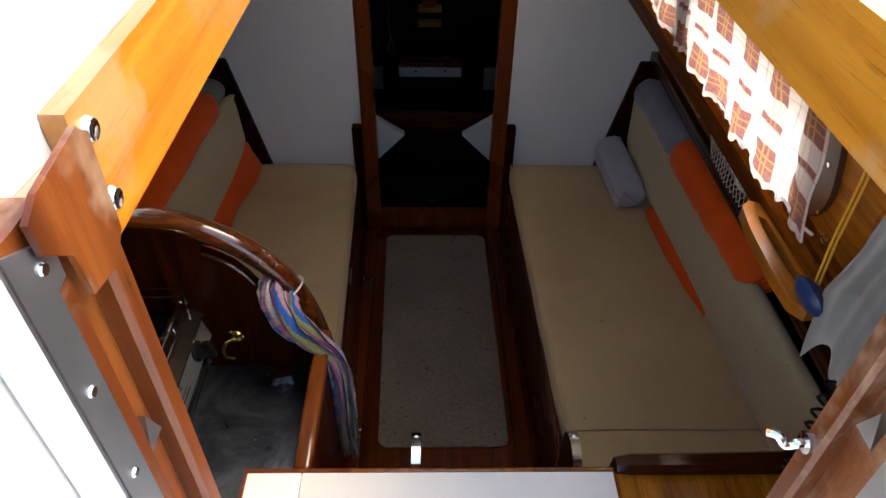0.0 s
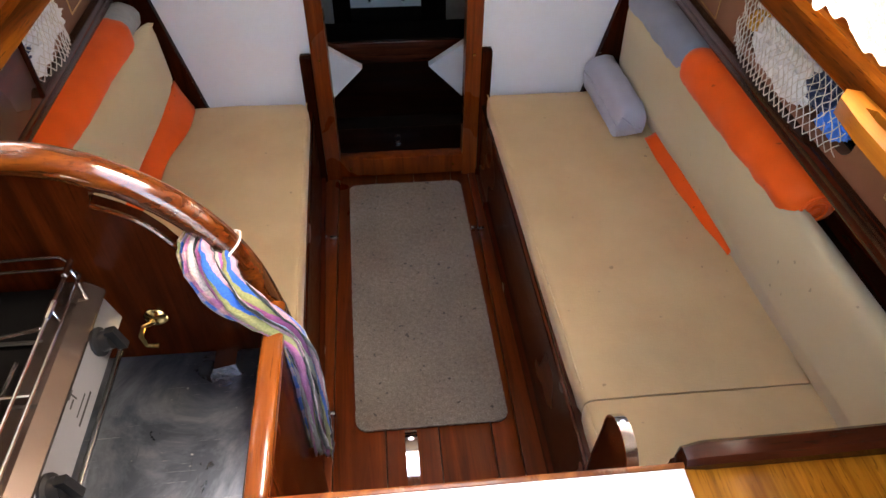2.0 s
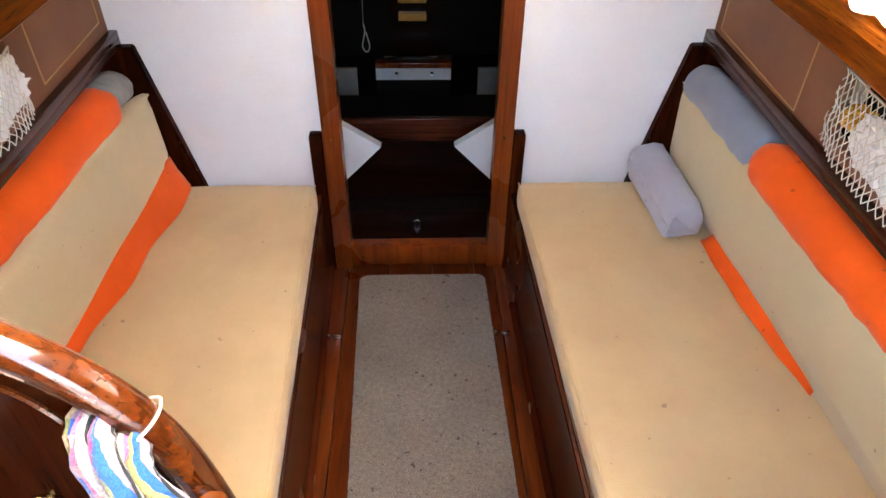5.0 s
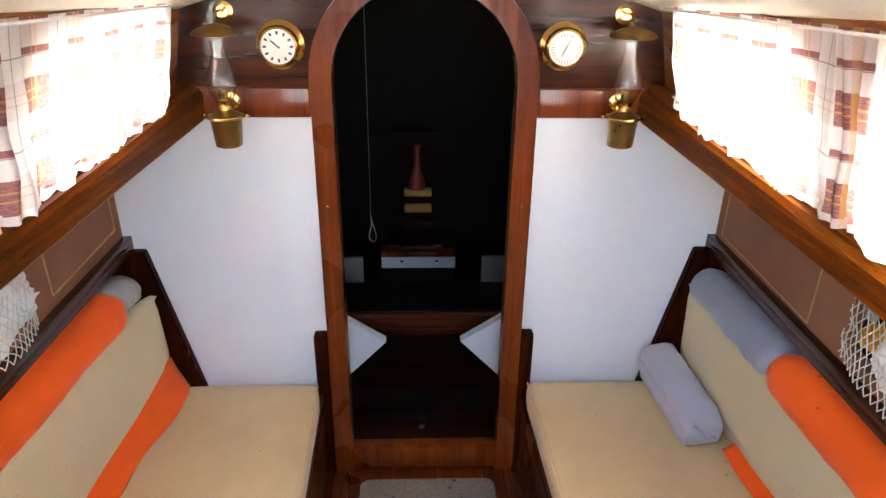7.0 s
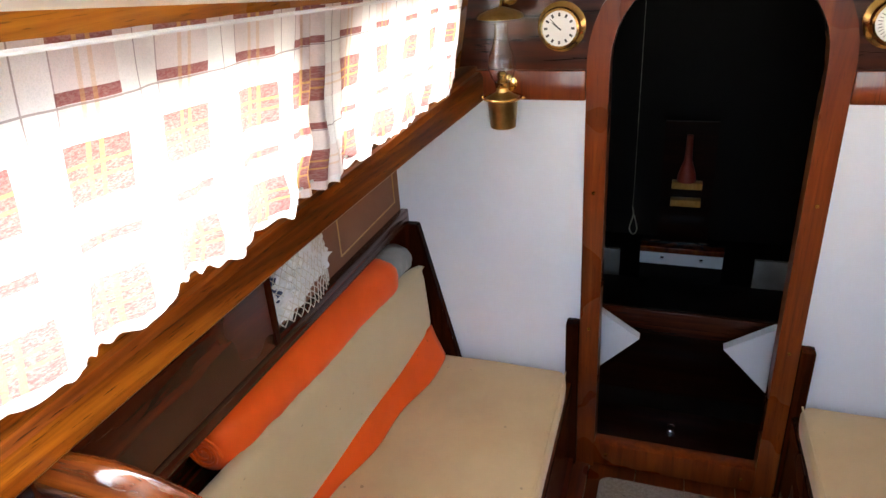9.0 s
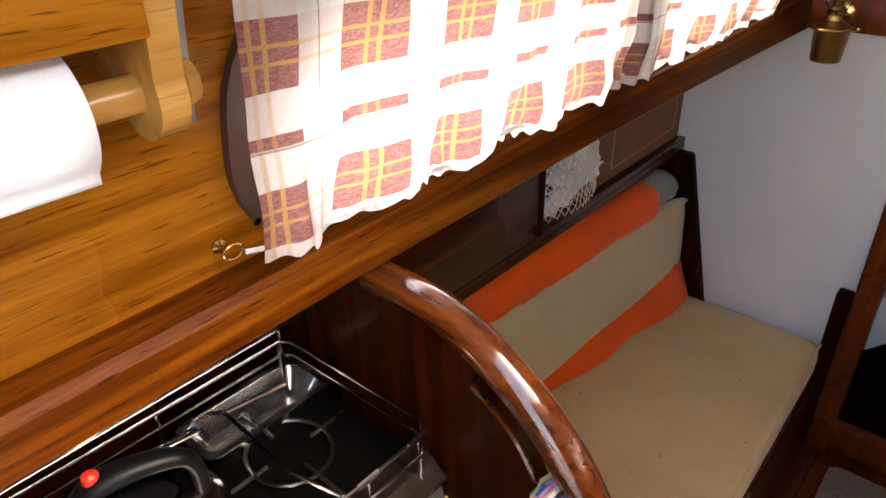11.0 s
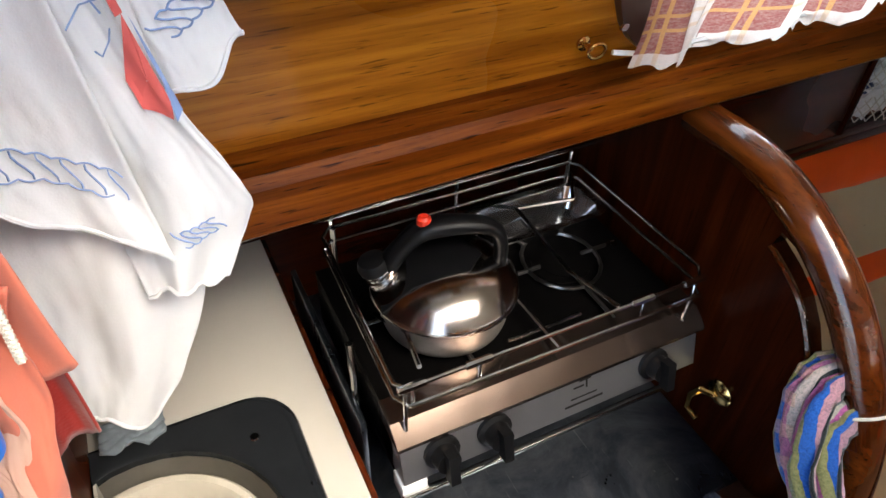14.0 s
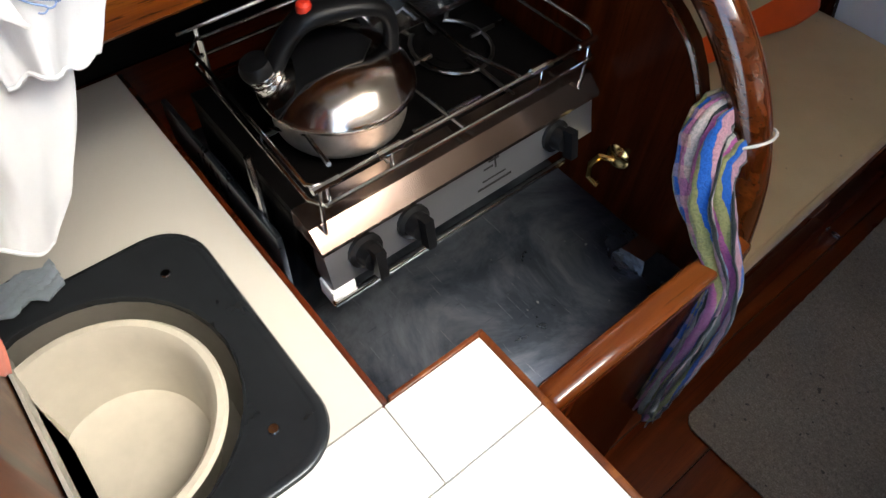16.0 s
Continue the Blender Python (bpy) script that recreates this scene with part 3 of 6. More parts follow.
for nm, s in (("port", 1), ("starboard", -1)):
    def X(x):
        return x if s > 0 else mirror(x)
    b = B()
    holes = [round_rect(a, c, 1.325, 1.555, 0.095, 6)[::-1] for a, c in WINDOWS]
    prism(b, [(0.353, 1.25), (2.588, 1.25), (2.588, 1.63), (0.353, 1.82)], X(-0.585), X(-0.612), "yz", holes)
    lean(b, s)
    structure("side_wall_" + nm, b, TEAK, "amber varnished teak cabin side with long windows")
    # outer skin
    b = B()
    prism(b, [(0.30, 1.30), (4.6, 1.30), (4.6, 1.56), (0.30, 1.84)], X(-0.614), X(-0.640), "yz", holes)
    lean(b, s)
    structure("side_skin_" + nm, b, GELCOAT, "white gelcoat outside of the cabin side")
    for k, (a, c) in enumerate(WINDOWS):
        win = thing("window_%d" % (k + 1 if s > 0 else k + 3), "long rounded cabin window in a dark brown frame", "window", (X(-0.58), (a + c) / 2, 1.33), kind="structure")
        b = B()
        prism(b, round_rect(a - 0.045, c + 0.045, 1.290, 1.592, 0.13, 8), X(-0.573), X(-0.584), "yz", [round_rect(a + 0.004, c - 0.004, 1.329, 1.551, 0.09, 8)[::-1]])
        lean(b, s)
        part("frame", b, PORT_FRAME, win, angle=60)
        for j in range(10):
            t = j / 10 * 2 * math.pi
            y = (a + c) / 2 + ((c - a) / 2 + 0.022) * max(-1, min(1, 1.25 * math.cos(t)))
            z = 1.441 + 0.130 * max(-1, min(1, 1.25 * math.sin(t)))
            bb = B()
            lathe(bb, [(0.0, 0), (0.0055, 0), (0.0045, s * 0.003), (0.0, s * 0.003)], (X(-0.573), y, z), "x", 8)
            lean(bb, s)
            part("screw", bb, CHROME, win)
        b = B()
        prism(b, round_rect(a, c, 1.326, 1.554, 0.094, 8), X(-0.596), X(-0.600), "yz")
        lean(b, s)
        pane = part("pane", b, GLASS, win)
        pane.visible_shadow = False
        daylight = bpy.data.lights.new("window_daylight", "AREA")
        daylight.shape, daylight.size, daylight.size_y, daylight.energy, daylight.color = "RECTANGLE", c - a, 0.26, 0.28, (1.0, 0.98, 0.95)
        new("window_daylight", daylight).matrix_world = look((X(-0.66), (a + c) / 2, 1.47), (X(-0.40), (a + c) / 2, 1.42))
    # carlin: a thick shelf beam with a ledge
    car = thing("carlin", "brown varnished beam along the cabin side", "beam", (X(-0.56), 1.4, 1.2), kind="structure")
    b = B()
    rings = []
    for y, x, z0, z1 in ((0.353, -0.552, 1.195, 1.268), (0.6, -0.550, 1.205, 1.272), (1.1, -0.545, 1.224, 1.285), (1.6, -0.535, 1.238, 1.300), (2.1, -0.52, 1.246, 1.315), (2.589, -0.500, 1.252, 1.335)):
        prof = [(x - 0.006, z0), (x, z0 + 0.006), (x, z1 - 0.012), (x - 0.008, z1), (x - 0.02, z1), (x - 0.022, z1 + 0.012), (x - 0.028, z1 + 0.014), (x - 0.075, z1 + 0.010), (x - 0.075, z0)]
        rings.append([Vector((X(px), y, pz)) for px, pz in prof])
    ring_faces(b, rings)
    part("beam", b, BEAM_WOOD, car, angle=30)
    # vinyl lining and hull behind the settee
    b = B()
    y_aft, pocket = (1.146, (1.80, 2.09, 0.925, 1.165)) if s > 0 else (0.353, (1.37, 1.93, 0.925, 1.175))
    prism(b, [(y_aft, 0.86), (2.588, 0.86), (2.588, 1.284), (y_aft, 1.284)], X(-0.80), X(-0.83), "yz", [round_rect(*pocket, 0.035, 5)[::-1]])
    structure("lining_" + nm, b, LINING, "brown vinyl lining under the side deck")
    # near-black sheet standing in for shade inside the locker opening
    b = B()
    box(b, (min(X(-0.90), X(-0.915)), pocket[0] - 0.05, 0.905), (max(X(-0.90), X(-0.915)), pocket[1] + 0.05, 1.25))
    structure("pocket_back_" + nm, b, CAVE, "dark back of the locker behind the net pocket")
    b = B()
    box(b, (min(X(-0.93), X(-0.96)), 0.353, 0.0), (max(X(-0.93), X(-0.96)), 2.588, 0.90))
    structure("hull_" + nm, b, MAHOGANY_Y, "dark boarded hull side behind the settee")
    b = B()
    box(b, (min(X(-0.772), X(-0.928)), 0.80 if s < 0 else 1.146, 0.852), (max(X(-0.772), X(-0.928)), 2.587, 0.878), 0.004)
    box(b, (min(X(-0.772), X(-0.798)), 0.80 if s < 0 else 1.146, 0.874), (max(X(-0.772), X(-0.798)), 2.587, 0.900), 0.004)
    structure("shelf_" + nm, b, MAHOGANY_Y, "dark mahogany shelf along the hull side", True)
    b = B()
    pts = [(X(-0.615), 0.33), (X(-0.735), 0.858), (X(-0.80), 0.858), (X(-0.925), 0.80), (X(-0.925), 0.33)]
    prism(b, pts, 2.556, 2.588)
    bmesh.ops.bevel(b, geom=list(b.edges), offset=0.004, segments=2, affect="EDGES")
    structure("end_board_" + nm, b, MAHOGANY, "dark mahogany board at the end of the settee back", True)

# recess behind the stove, under the side deck, its shade in near-black colour
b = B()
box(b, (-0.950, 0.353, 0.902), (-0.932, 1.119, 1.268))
structure("wall_galley", b, CAVE, "dark galley recess back with its shade in the black colour")
# unseen black panel, added so the white deck throws no light here
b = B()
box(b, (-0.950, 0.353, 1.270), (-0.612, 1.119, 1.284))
structure("ceiling_galley", b, CAVE, "unseen black panel added under the side deck to stop bounce")

# cabin sole
sole = thing("floor", "red-brown varnished cabin sole planks", "floor", (MID, 1.6, 0), kind="structure")
edges = [-0.232, -0.172, -0.02, 0.135, 0.29, 0.365, 0.43]
for a, c in zip(edges, edges[1:]):
    b = B()
    box(b, (a + 0.001, 0.60, -0.018), (c - 0.001, FWD - 0.001, 0.0 if a > -0.2 and c < 0.4 else 0.006), 0.002)
    part("plank", b, SOLE_WOOD, sole)
for x, y in ((-0.186, 2.20), (-0.178, 1.44), (0.372, 2.205)):
    b = B()
    box(b, (x - 0.016, y - 0.006, 0.005), (x + 0.012, y + 0.006, 0.022), 0.003)
    box(b, (x - 0.038, y - 0.006, 0.006), (x - 0.024, y + 0.005, 0.028), 0.003)
    single("floor_catch", b, CHROME, "small bright metal catch holding the floorboard", "catch", "floorboard catches")

# ---------------------------------------------------------------- saloon: settees
def lerp(a, b, t):
    return a + (b - a) * t


def cushion(bm, y0, y1, edge, back, z0, z1, r=0.03, n=26, seed=0):
    """Seat cushion: rounded section drawn along y, with soft unevenness."""
    rings = []
    for k in range(n + 1):
        t = k / n
        y = lerp(y0, y1, t)
        pinch = r * max(0, 1 - min(t, 1 - t) * n / 1.6)
        a, c = edge(y), back(y)
        lo, hi = min(a, c), max(a, c)
        sec = round_rect(lo + pinch * 0.5, hi - pinch * 0.5, z0 + pinch * 0.6, z1 - pinch * 0.7, r, 5)
        ring = []
        m = 10
        pts = []
        for i, p in enumerate(sec):
            q = sec[(i + 1) % len(sec)]
            d = math.dist(p, q)
            cnt = m if d > 0.15 else 1
            pts += [(lerp(p[0], q[0], j / cnt), lerp(p[1], q[1], j / cnt)) for j in range(cnt)]
        for x, z in pts:
            w = noise.noise(Vector((x * 5, y * 3.5, seed))) * 0.004 + noise.noise(Vector((x * 16, y * 13, seed + 5))) * 0.0012
            ring.append(Vector((x, y, z + (w if z > (z0 + z1) / 2 else 0))))
        rings.append(ring)
    ring_faces(bm, rings)
    return bm


def edge_port(y):
    return lerp(-0.205, -0.235, (y - 1.4) / 1.2)


def edge_star(y):
    return lerp(0.450, 0.402, min(1, max(0, (y - 1.0) / 1.5)))


def settee(name, label, edge, back, y0, y1, cush, side):
    s = thing(name, label, "settee", (edge(2.0), (y0 + y1) / 2, 0))
    b = B()
    x = [edge(y0) + side * 0.006, edge(y1) + side * 0.006]
    prism(b, [(x[0], y0), (x[1], y1), (x[1] + side * 0.022, y1), (x[0] + side * 0.022, y0)], 0.0, 0.285, "xy")
    part("front_board", b, MAHOGANY_Y, s)
    b = B()
    prism(b, [(x[0] - side * 0.004, y0), (x[1] - side * 0.004, y1), (x[1] + side * 0.02, y1), (x[0] + side * 0.02, y0)], 0.286, 0.345, "xy")
    bmesh.ops.bevel(b, geom=list(b.edges), offset=0.004, segments=2, affect="EDGES")
    part("fiddle", b, MAHOGANY_Y, s, "rounded dark mahogany lip along the seat")
    b = B()
    prism(b, [(x[0] + side * 0.023, y0), (x[1] + side * 0.023, y1), (back(y1), y1), (back(y0), y0)], 0.262, 0.284, "xy")
    part("seat_board", b, MAHOGANY_Y, s)
    b = B()
    prism(b, [(x[0] - side * 0.014, y0), (x[1] - side * 0.014, y1), (x[1] + side * 0.004, y1), (x[0] + side * 0.004, y0)], 0.006, 0.03, "xy")
    part("plinth", b, MAHOGANY_Y, s)
    for k, (a, c, mat) in enumerate(cush):
        b = B()
        cushion(b, a, c, lambda y: edge(y) + side * 0.012, back, 0.286, 0.398 - 0.002 * k, 0.026, 30, k * 7 + side)
        cu = part("cushion", b, mat, s)
        b = B()
        tube(b, [(edge(y) + side * 0.022, y, 0.3935 - 0.002 * k) for y in [lerp(a + 0.02, c - 0.02, i / 24) for i in range(25)]], 0.0028, 6)
        part("piping", b, mat, cu)
    return s


settee("port_settee", "beige upholstered settee berth on dark mahogany base", edge_port, lambda y: -0.925, 1.147, 2.555, [(1.15, 2.553, BEIGE)], -1)
settee("starboard_settee", "long beige upholstered settee berth running aft under the table", edge_star, lambda y: 1.095, 0.36, 2.555, [(1.196, 2.553, BEIGE), (0.37, 1.192, BEIGE)], 1)


def bolster(name, label, s, y0, y1, x_at, mat):
    """Back cushion: thick foam slab leaning on the hull, undercut at the bottom."""
    rings, n = [], 34
    for k in range(n + 1):
        t = k / n
        y = lerp(y0, y1, t)
        e = max(0, 1 - min(t, 1 - t) * n / 1.5) * 0.012
        top = lerp(0.335, 0.365, t) if s < 0 else 0.335
        prof0 = [(0.040, 0.0), (0.030, 0.04), (0.004, 0.092), (0.0, 0.110), (0.001, 0.14), (0.010, top - 0.05), (0.016, top - 0.018), (0.030, top - 0.002), (0.050, top), (0.068, top - 0.014), (0.080, top - 0.05), (0.085, 0.0)]
        ring = []
        for px, pz in prof0:
            w = noise.noise(Vector((pz * 6, y * 4, 3 + s))) * 0.004
            px2 = px + (e if px < 0.02 else -e) + w + (max(0, 0.335 - pz) * 0.09 if s < 0 and px < 0.06 else 0)
            pz2 = pz + 0.398 - (e if pz > 0.2 else 0)
            ring.append(Vector((x_at(y) + (px2 if s < 0 else -px2), y, pz2)))
        rings.append(ring)
    b = B()
    ring_faces(b, rings)
    return single(name, b, mat, label, "back cushion", angle=60)


bolster("back_cushion", "olive-beige back cushion leaning along the hull side", -1, 0.90, 2.545, lambda y: lerp(0.950, 0.885, (y - 1.2) / 1.3), BEIGE_BOLSTER)
bolster("back_cushion", "shorter olive-beige back cushion leaning along the hull side", 1, 1.16, 2.545, lambda y: lerp(-0.755, -0.700, (y - 1.2) / 1.3), BEIGE_BOLSTER)


def bag(name, label, pts, r, mat, seed, category="bag"):
    """Rolled soft bag with creases."""
    rings = []
    line = curve_points(pts, 40)
    n = len(line) - 1
    for i, p in enumerate(line):
        t = i / n
        fade = min(1, 0.45 + 9 * min(t, 1 - t)) ** 0.5
        ring = []
        for k in range(28):
            a = 2 * math.pi * k / 28
            rr = r * fade * (1 + 0.10 * noise.noise(Vector((math.cos(a) * 1.6, math.sin(a) * 1.6, t * 7 + seed))) + 0.05 * noise.noise(Vector((math.cos(a) * 4, math.sin(a) * 4, t * 22 + seed))))
            ring.append(p + Vector((math.cos(a) * rr, 0, math.sin(a) * rr * 0.95)))
        rings.append(ring)
    b = B()
    ring_faces(b, rings)
    th = thing(name, label, category, tuple(line[n // 2] - Vector((0, 0, r))))
    part("body", b, mat, th, angle=80)
    b = B()
    e = line[0]
    tube(b, [e + Vector((math.cos(a) * r * 0.62 * (1 - a / 19), -0.002, math.sin(a) * r * 0.60 * (1 - a / 19))) for a in [k * 0.4 for k in range(40)]], 0.004, 6)
    part("rolled_end", b, mat, th)
    return th


bag("rolled_bag", "orange nylon rolled bag behind the back cushion", [(-0.850, 1.60, 0.745), (-0.825, 2.0, 0.750), (-0.800, 2.42, 0.752)], 0.073, ORANGE, 1)
bag("clear_bag", "crumpled clear plastic bag end beside the orange roll", [(-0.80, 2.40, 0.76), (-0.795, 2.45, 0.765), (-0.79, 2.51, 0.765)], 0.052, GREY_VINYL, 5)
bag("rolled_bag", "orange nylon rolled bag lying behind the long back cushion", [(1.015, 1.43, 0.738), (0.998, 1.75, 0.745), (0.975, 2.09, 0.758)], 0.070, ORANGE, 9)
bag("rolled_bag", "grey cloth rolled bag lying behind the back cushion", [(0.976, 2.08, 0.758), (0.960, 2.3, 0.763), (0.945, 2.53, 0.765)], 0.062, SLATE_CLOTH, 14)


def folded_pillow(label, a, c, wide, high):
    """A soft pillow folded flat: a squarish section with a crease, tucked in at its end."""
    a, c = Vector(a), Vector(c)
    d = (c - a).normalized()
    across = Vector((-d.y, d.x, 0)).normalized()
    up = across.cross(d) * -1 if across.cross(d).z < 0 else across.cross(d)
    th = thing("grey_pillow", label, "pillow", tuple(a.lerp(c, 0.5) - Vector((0, 0, high / 2))))
    sec = [(-0.52, -0.48), (-0.56, -0.15), (-0.52, 0.25), (-0.40, 0.46), (-0.1, 0.50), (0.25, 0.49), (0.46, 0.36), (0.54, 0.10), (0.53, -0.03), (0.46, -0.06), (0.53, -0.09), (0.55, -0.30), (0.48, -0.49), (0.0, -0.5)]
    rings, n = [], 30
    for k in range(n + 1):
        t = k / n
        end = min(1.0, 0.62 + 5.0 * min(t, 1 - t)) if t > 0.06 else 0.70 + 5 * t
        w = wide * (1 + 0.05 * noise.noise(Vector((t * 4, 3, 1))))
        rings.append([a.lerp(c, t) + across * u * w * (0.9 + 0.1 * end) + up * (v * high * end + 0.006 * noise.noise(Vector((u * 3, v * 2, t * 6)))) for u, v in sec])
    b = B()
    ring_faces(b, rings)
    part("cover", b, GREY_CLOTH, th, angle=60)
    b = B()
    p = a - d * 0.002
    tube(b, curve_points([p + across * wide * 0.48 + up * high * 0.28, p + across * 0.012 + up * high * 0.05, p - across * 0.012 - up * high * 0.12, p - across * wide * 0.40 - up * high * 0.20], 16), 0.0045, 6)
    part("folded_edge", b, GREY_CLOTH, th)
    return th


folded_pillow("grey lilac pillow folded flat under the back cushion", (0.870, 2.205, 0.460), (0.834, 2.550, 0.488), 0.096, 0.130)


def sheet_mesh(grid, mat, name, label, category, thick=0.002, uv=False, parent=None):
    """A cloth from a grid of points, with UV in metres or 0 to 1."""
    b = B()
    vs = [[b.verts.new(p) for p in row] for row in grid]
    lay = b.loops.layers.uv.new("uv") if uv else None
    for i in range(len(vs) - 1):
        for j in range(len(vs[0]) - 1):
            f = b.faces.new((vs[i][j], vs[i + 1][j], vs[i + 1][j + 1], vs[i][j + 1]))
            if uv:
                for l, (a, c) in zip(f.loops, ((i, j), (i + 1, j), (i + 1, j + 1), (i, j + 1))):
                    l[lay].uv = uv(a, c)
    if parent is not None:
        ob = part(name, b, mat, parent, label, angle=180)
    else:
        ob = single(name, b, mat, label, category, angle=180)
    if thick:
        mod = ob.modifiers.new("thickness", "SOLIDIFY")
        mod.thickness, mod.offset = thick, 1.0
    return ob


# orange sheet that hangs out from under the port back cushion onto the seat
g = []
for i in range(31):
    t = i / 30
    y = lerp(1.62, 2.525, t)
    out = lerp(-0.775, -0.640, t ** 0.8) + 0.008 * math.sin(t * 17) + (0.0 if t < 0.97 else -0.01)
    inn = lerp(-0.772, -0.700, t)
    row = []
    for j in range(13):
        s = j / 12
        x = lerp(inn, out, s)
        z = 0.402 + 0.105 * (1 - s) ** 1.1 * (0.4 + 0.6 * min(1, t * 1.6)) + 0.004 * math.sin(9 * s + 14 * t) * (1 - s) + 0.003
        row.append(Vector((x, y, z)))
    g.append(row)
sheet_mesh(g, ORANGE, "orange_sheet", "orange nylon cloth spilling onto the seat", "cloth", 0.003)
g = []
for i in range(31):
    t = i / 30
    y = lerp(1.62, 2.20, t)
    row = []
    for j in range(7):
        s = j / 6
        row.append(Vector((lerp(1.0, lerp(0.988, 0.926, t) - 0.014 * math.sin(t * 3.1), s), y, 0.403 + 0.075 * (1 - s) ** 1.5 + 0.002 * math.sin(21 * t))))
    g.append(row)
sheet_mesh(g, ORANGE, "orange_sheet", "edge of orange nylon cloth under the back cushion", "cloth", 0.003)

# carpet
b = B()
n = 60
out = round_rect(-0.128, 0.335, 1.376, 2.508, 0.035, 8)
out = [(x + (0.022 if x < 0.1 else 0.010) * (1 - (y - 1.376) / 1.132) - (0.003 if x < 0.1 else 0.010) * ((y - 1.376) / 1.132), y) for x, y in out]
fine = []
for i, p in enumerate(out):
    q = out[(i + 1) % len(out)]
    c = max(1, int(math.dist(p, q) / 0.006))
    for j in range(c):
        x, y = lerp(p[0], q[0], j / c), lerp(p[1], q[1], j / c)
        fine.append((x + 0.0022 * noise.noise(Vector((x * 190, y * 190, 1))), y + 0.0022 * noise.noise(Vector((x * 190, y * 190, 7)))))
prism(b, fine, 0.0065, 0.013, "xy")
single("carpet", b, CARPET, "grey-brown loop pile carpet runner on the cabin sole", "carpet", smooth=False)


# ---------------------------------------------------------------- saloon: hull-side pockets, piping, curtains, handrail
def piping_loop(name, pts, label):
    b = B()
    tube(b, [*pts, pts[0]], 0.0022, 6, False)
    return single(name, b, SEAM, label, "piping", "lining seams")


for x, y0, y1, z0, z1 in ((-0.7985, 2.18, 2.545, 0.925, 1.20), (0.9735, 2.06, 2.545, 0.905, 1.20), (0.9735, 0.90, 1.24, 0.93, 1.20), (-0.7985, 1.2, 1.5, 0.93, 1.2)):
    piping_loop("lining_seam", [(x, y0, z0), (x, y1, z0 + 0.01), (x, y1, z1), (x, y0, z1)], "tan piped seam of the brown lining")


def net_pocket(x, side, y0, y1, z0, z1, seed, bits):
    p = thing("net_pocket", "knotted white net pocket stuffed with bags on the lining", "net", (x, (y0 + y1) / 2, z0))
    b = B()

    def surf(u, v):
        y, z = lerp(y0, y1, u), lerp(z0, z1, v)
        bulge = 0.045 * math.sin(math.pi * min(1, max(0, u))) ** 0.7 * (1 - 0.55 * v)
        return Vector((x + side * (0.004 + bulge + 0.006 * noise.noise(Vector((u * 6, v * 5, seed)))), y + 0.01 * noise.noise(Vector((u * 5, v * 5, seed + 3))), z))
    nu, nv = max(8, int((y1 - y0) / 0.022)), 8
    for k in range(-nv, nu + nv):
        for d in (1, -1):
            line = []
            for j in range(0, 2 * nv + 1):
                v = j / (2 * nv)
                u = (k + d * v * nv * 0.62 + 0.28 * math.sin(math.pi * j + (0 if d > 0 else math.pi)) * 0.5) / nu
                if 0 <= u <= 1:
                    line.append(surf(u, v))
            if len(line) > 2:
                tube(b, line, 0.0013, 4, False)
    tube(b, [surf(k / 20, 1) for k in range(21)], 0.0025, 6)
    part("net", b, ROPE, p)
    for i, (u, v, r, mat) in enumerate(bits):
        b = B()
        bmesh.ops.create_icosphere(b, subdivisions=4, radius=1)
        c = surf(u, v)
        for q in b.verts:
            d = q.co.copy()
            f = 1 + 0.30 * noise.noise(d * 2.2 + Vector((seed, i, 0))) + 0.24 * noise.noise(d * 6 + Vector((i, seed, 2))) + 0.10 * noise.noise(d * 14 + Vector((i, seed, 5)))
            q.co = Vector((c.x - side * 0.034 + d.x * 0.030 * f, c.y + d.y * r * f, c.z + d.z * r * 0.62 * f))
        part("stuffing", b, mat, p, "crumpled plastic bag" if mat is WHITE_PLASTIC else "crumpled bag", angle=25)
    return p


net_pocket(0.9735, -1, 1.40, 1.93, 0.915, 1.075, 4, [(0.22, 0.5, 0.055, BLUE), (0.45, 0.4, 0.095, WHITE_PLASTIC), (0.62, 0.45, 0.09, WHITE_PLASTIC), (0.12, 0.3, 0.05, BRIGHT_BLUE), (0.85, 0.5, 0.04, YELLOW)])
net_pocket(-0.7985, 1, 1.80, 2.09, 0.915, 1.055, 8, [(0.2, 0.5, 0.05, BLUE), (0.35, 0.35, 0.085, WHITE_PLASTIC), (0.62, 0.55, 0.105, WHITE_PLASTIC), (0.85, 0.4, 0.07, WHITE_PLASTIC), (0.5, 0.9, 0.06, WHITE_PLASTIC)])

# dark cupboard front between the galley and the port net
cf = thing("cupboard_front", "dark mahogany cupboard front under the side deck", "cupboard", (-0.775, 1.47, 0.90))
b = B()
box(b, (-0.788, 1.148, 0.90), (-0.762, 1.789, 1.235), 0.004)
part("panel", b, MAHOGANY_Y, cf)
b = B()
box(b, (-0.80, 1.79, 0.90), (-0.758, 1.808, 1.245), 0.003)
part("post", b, MAHOGANY, cf)


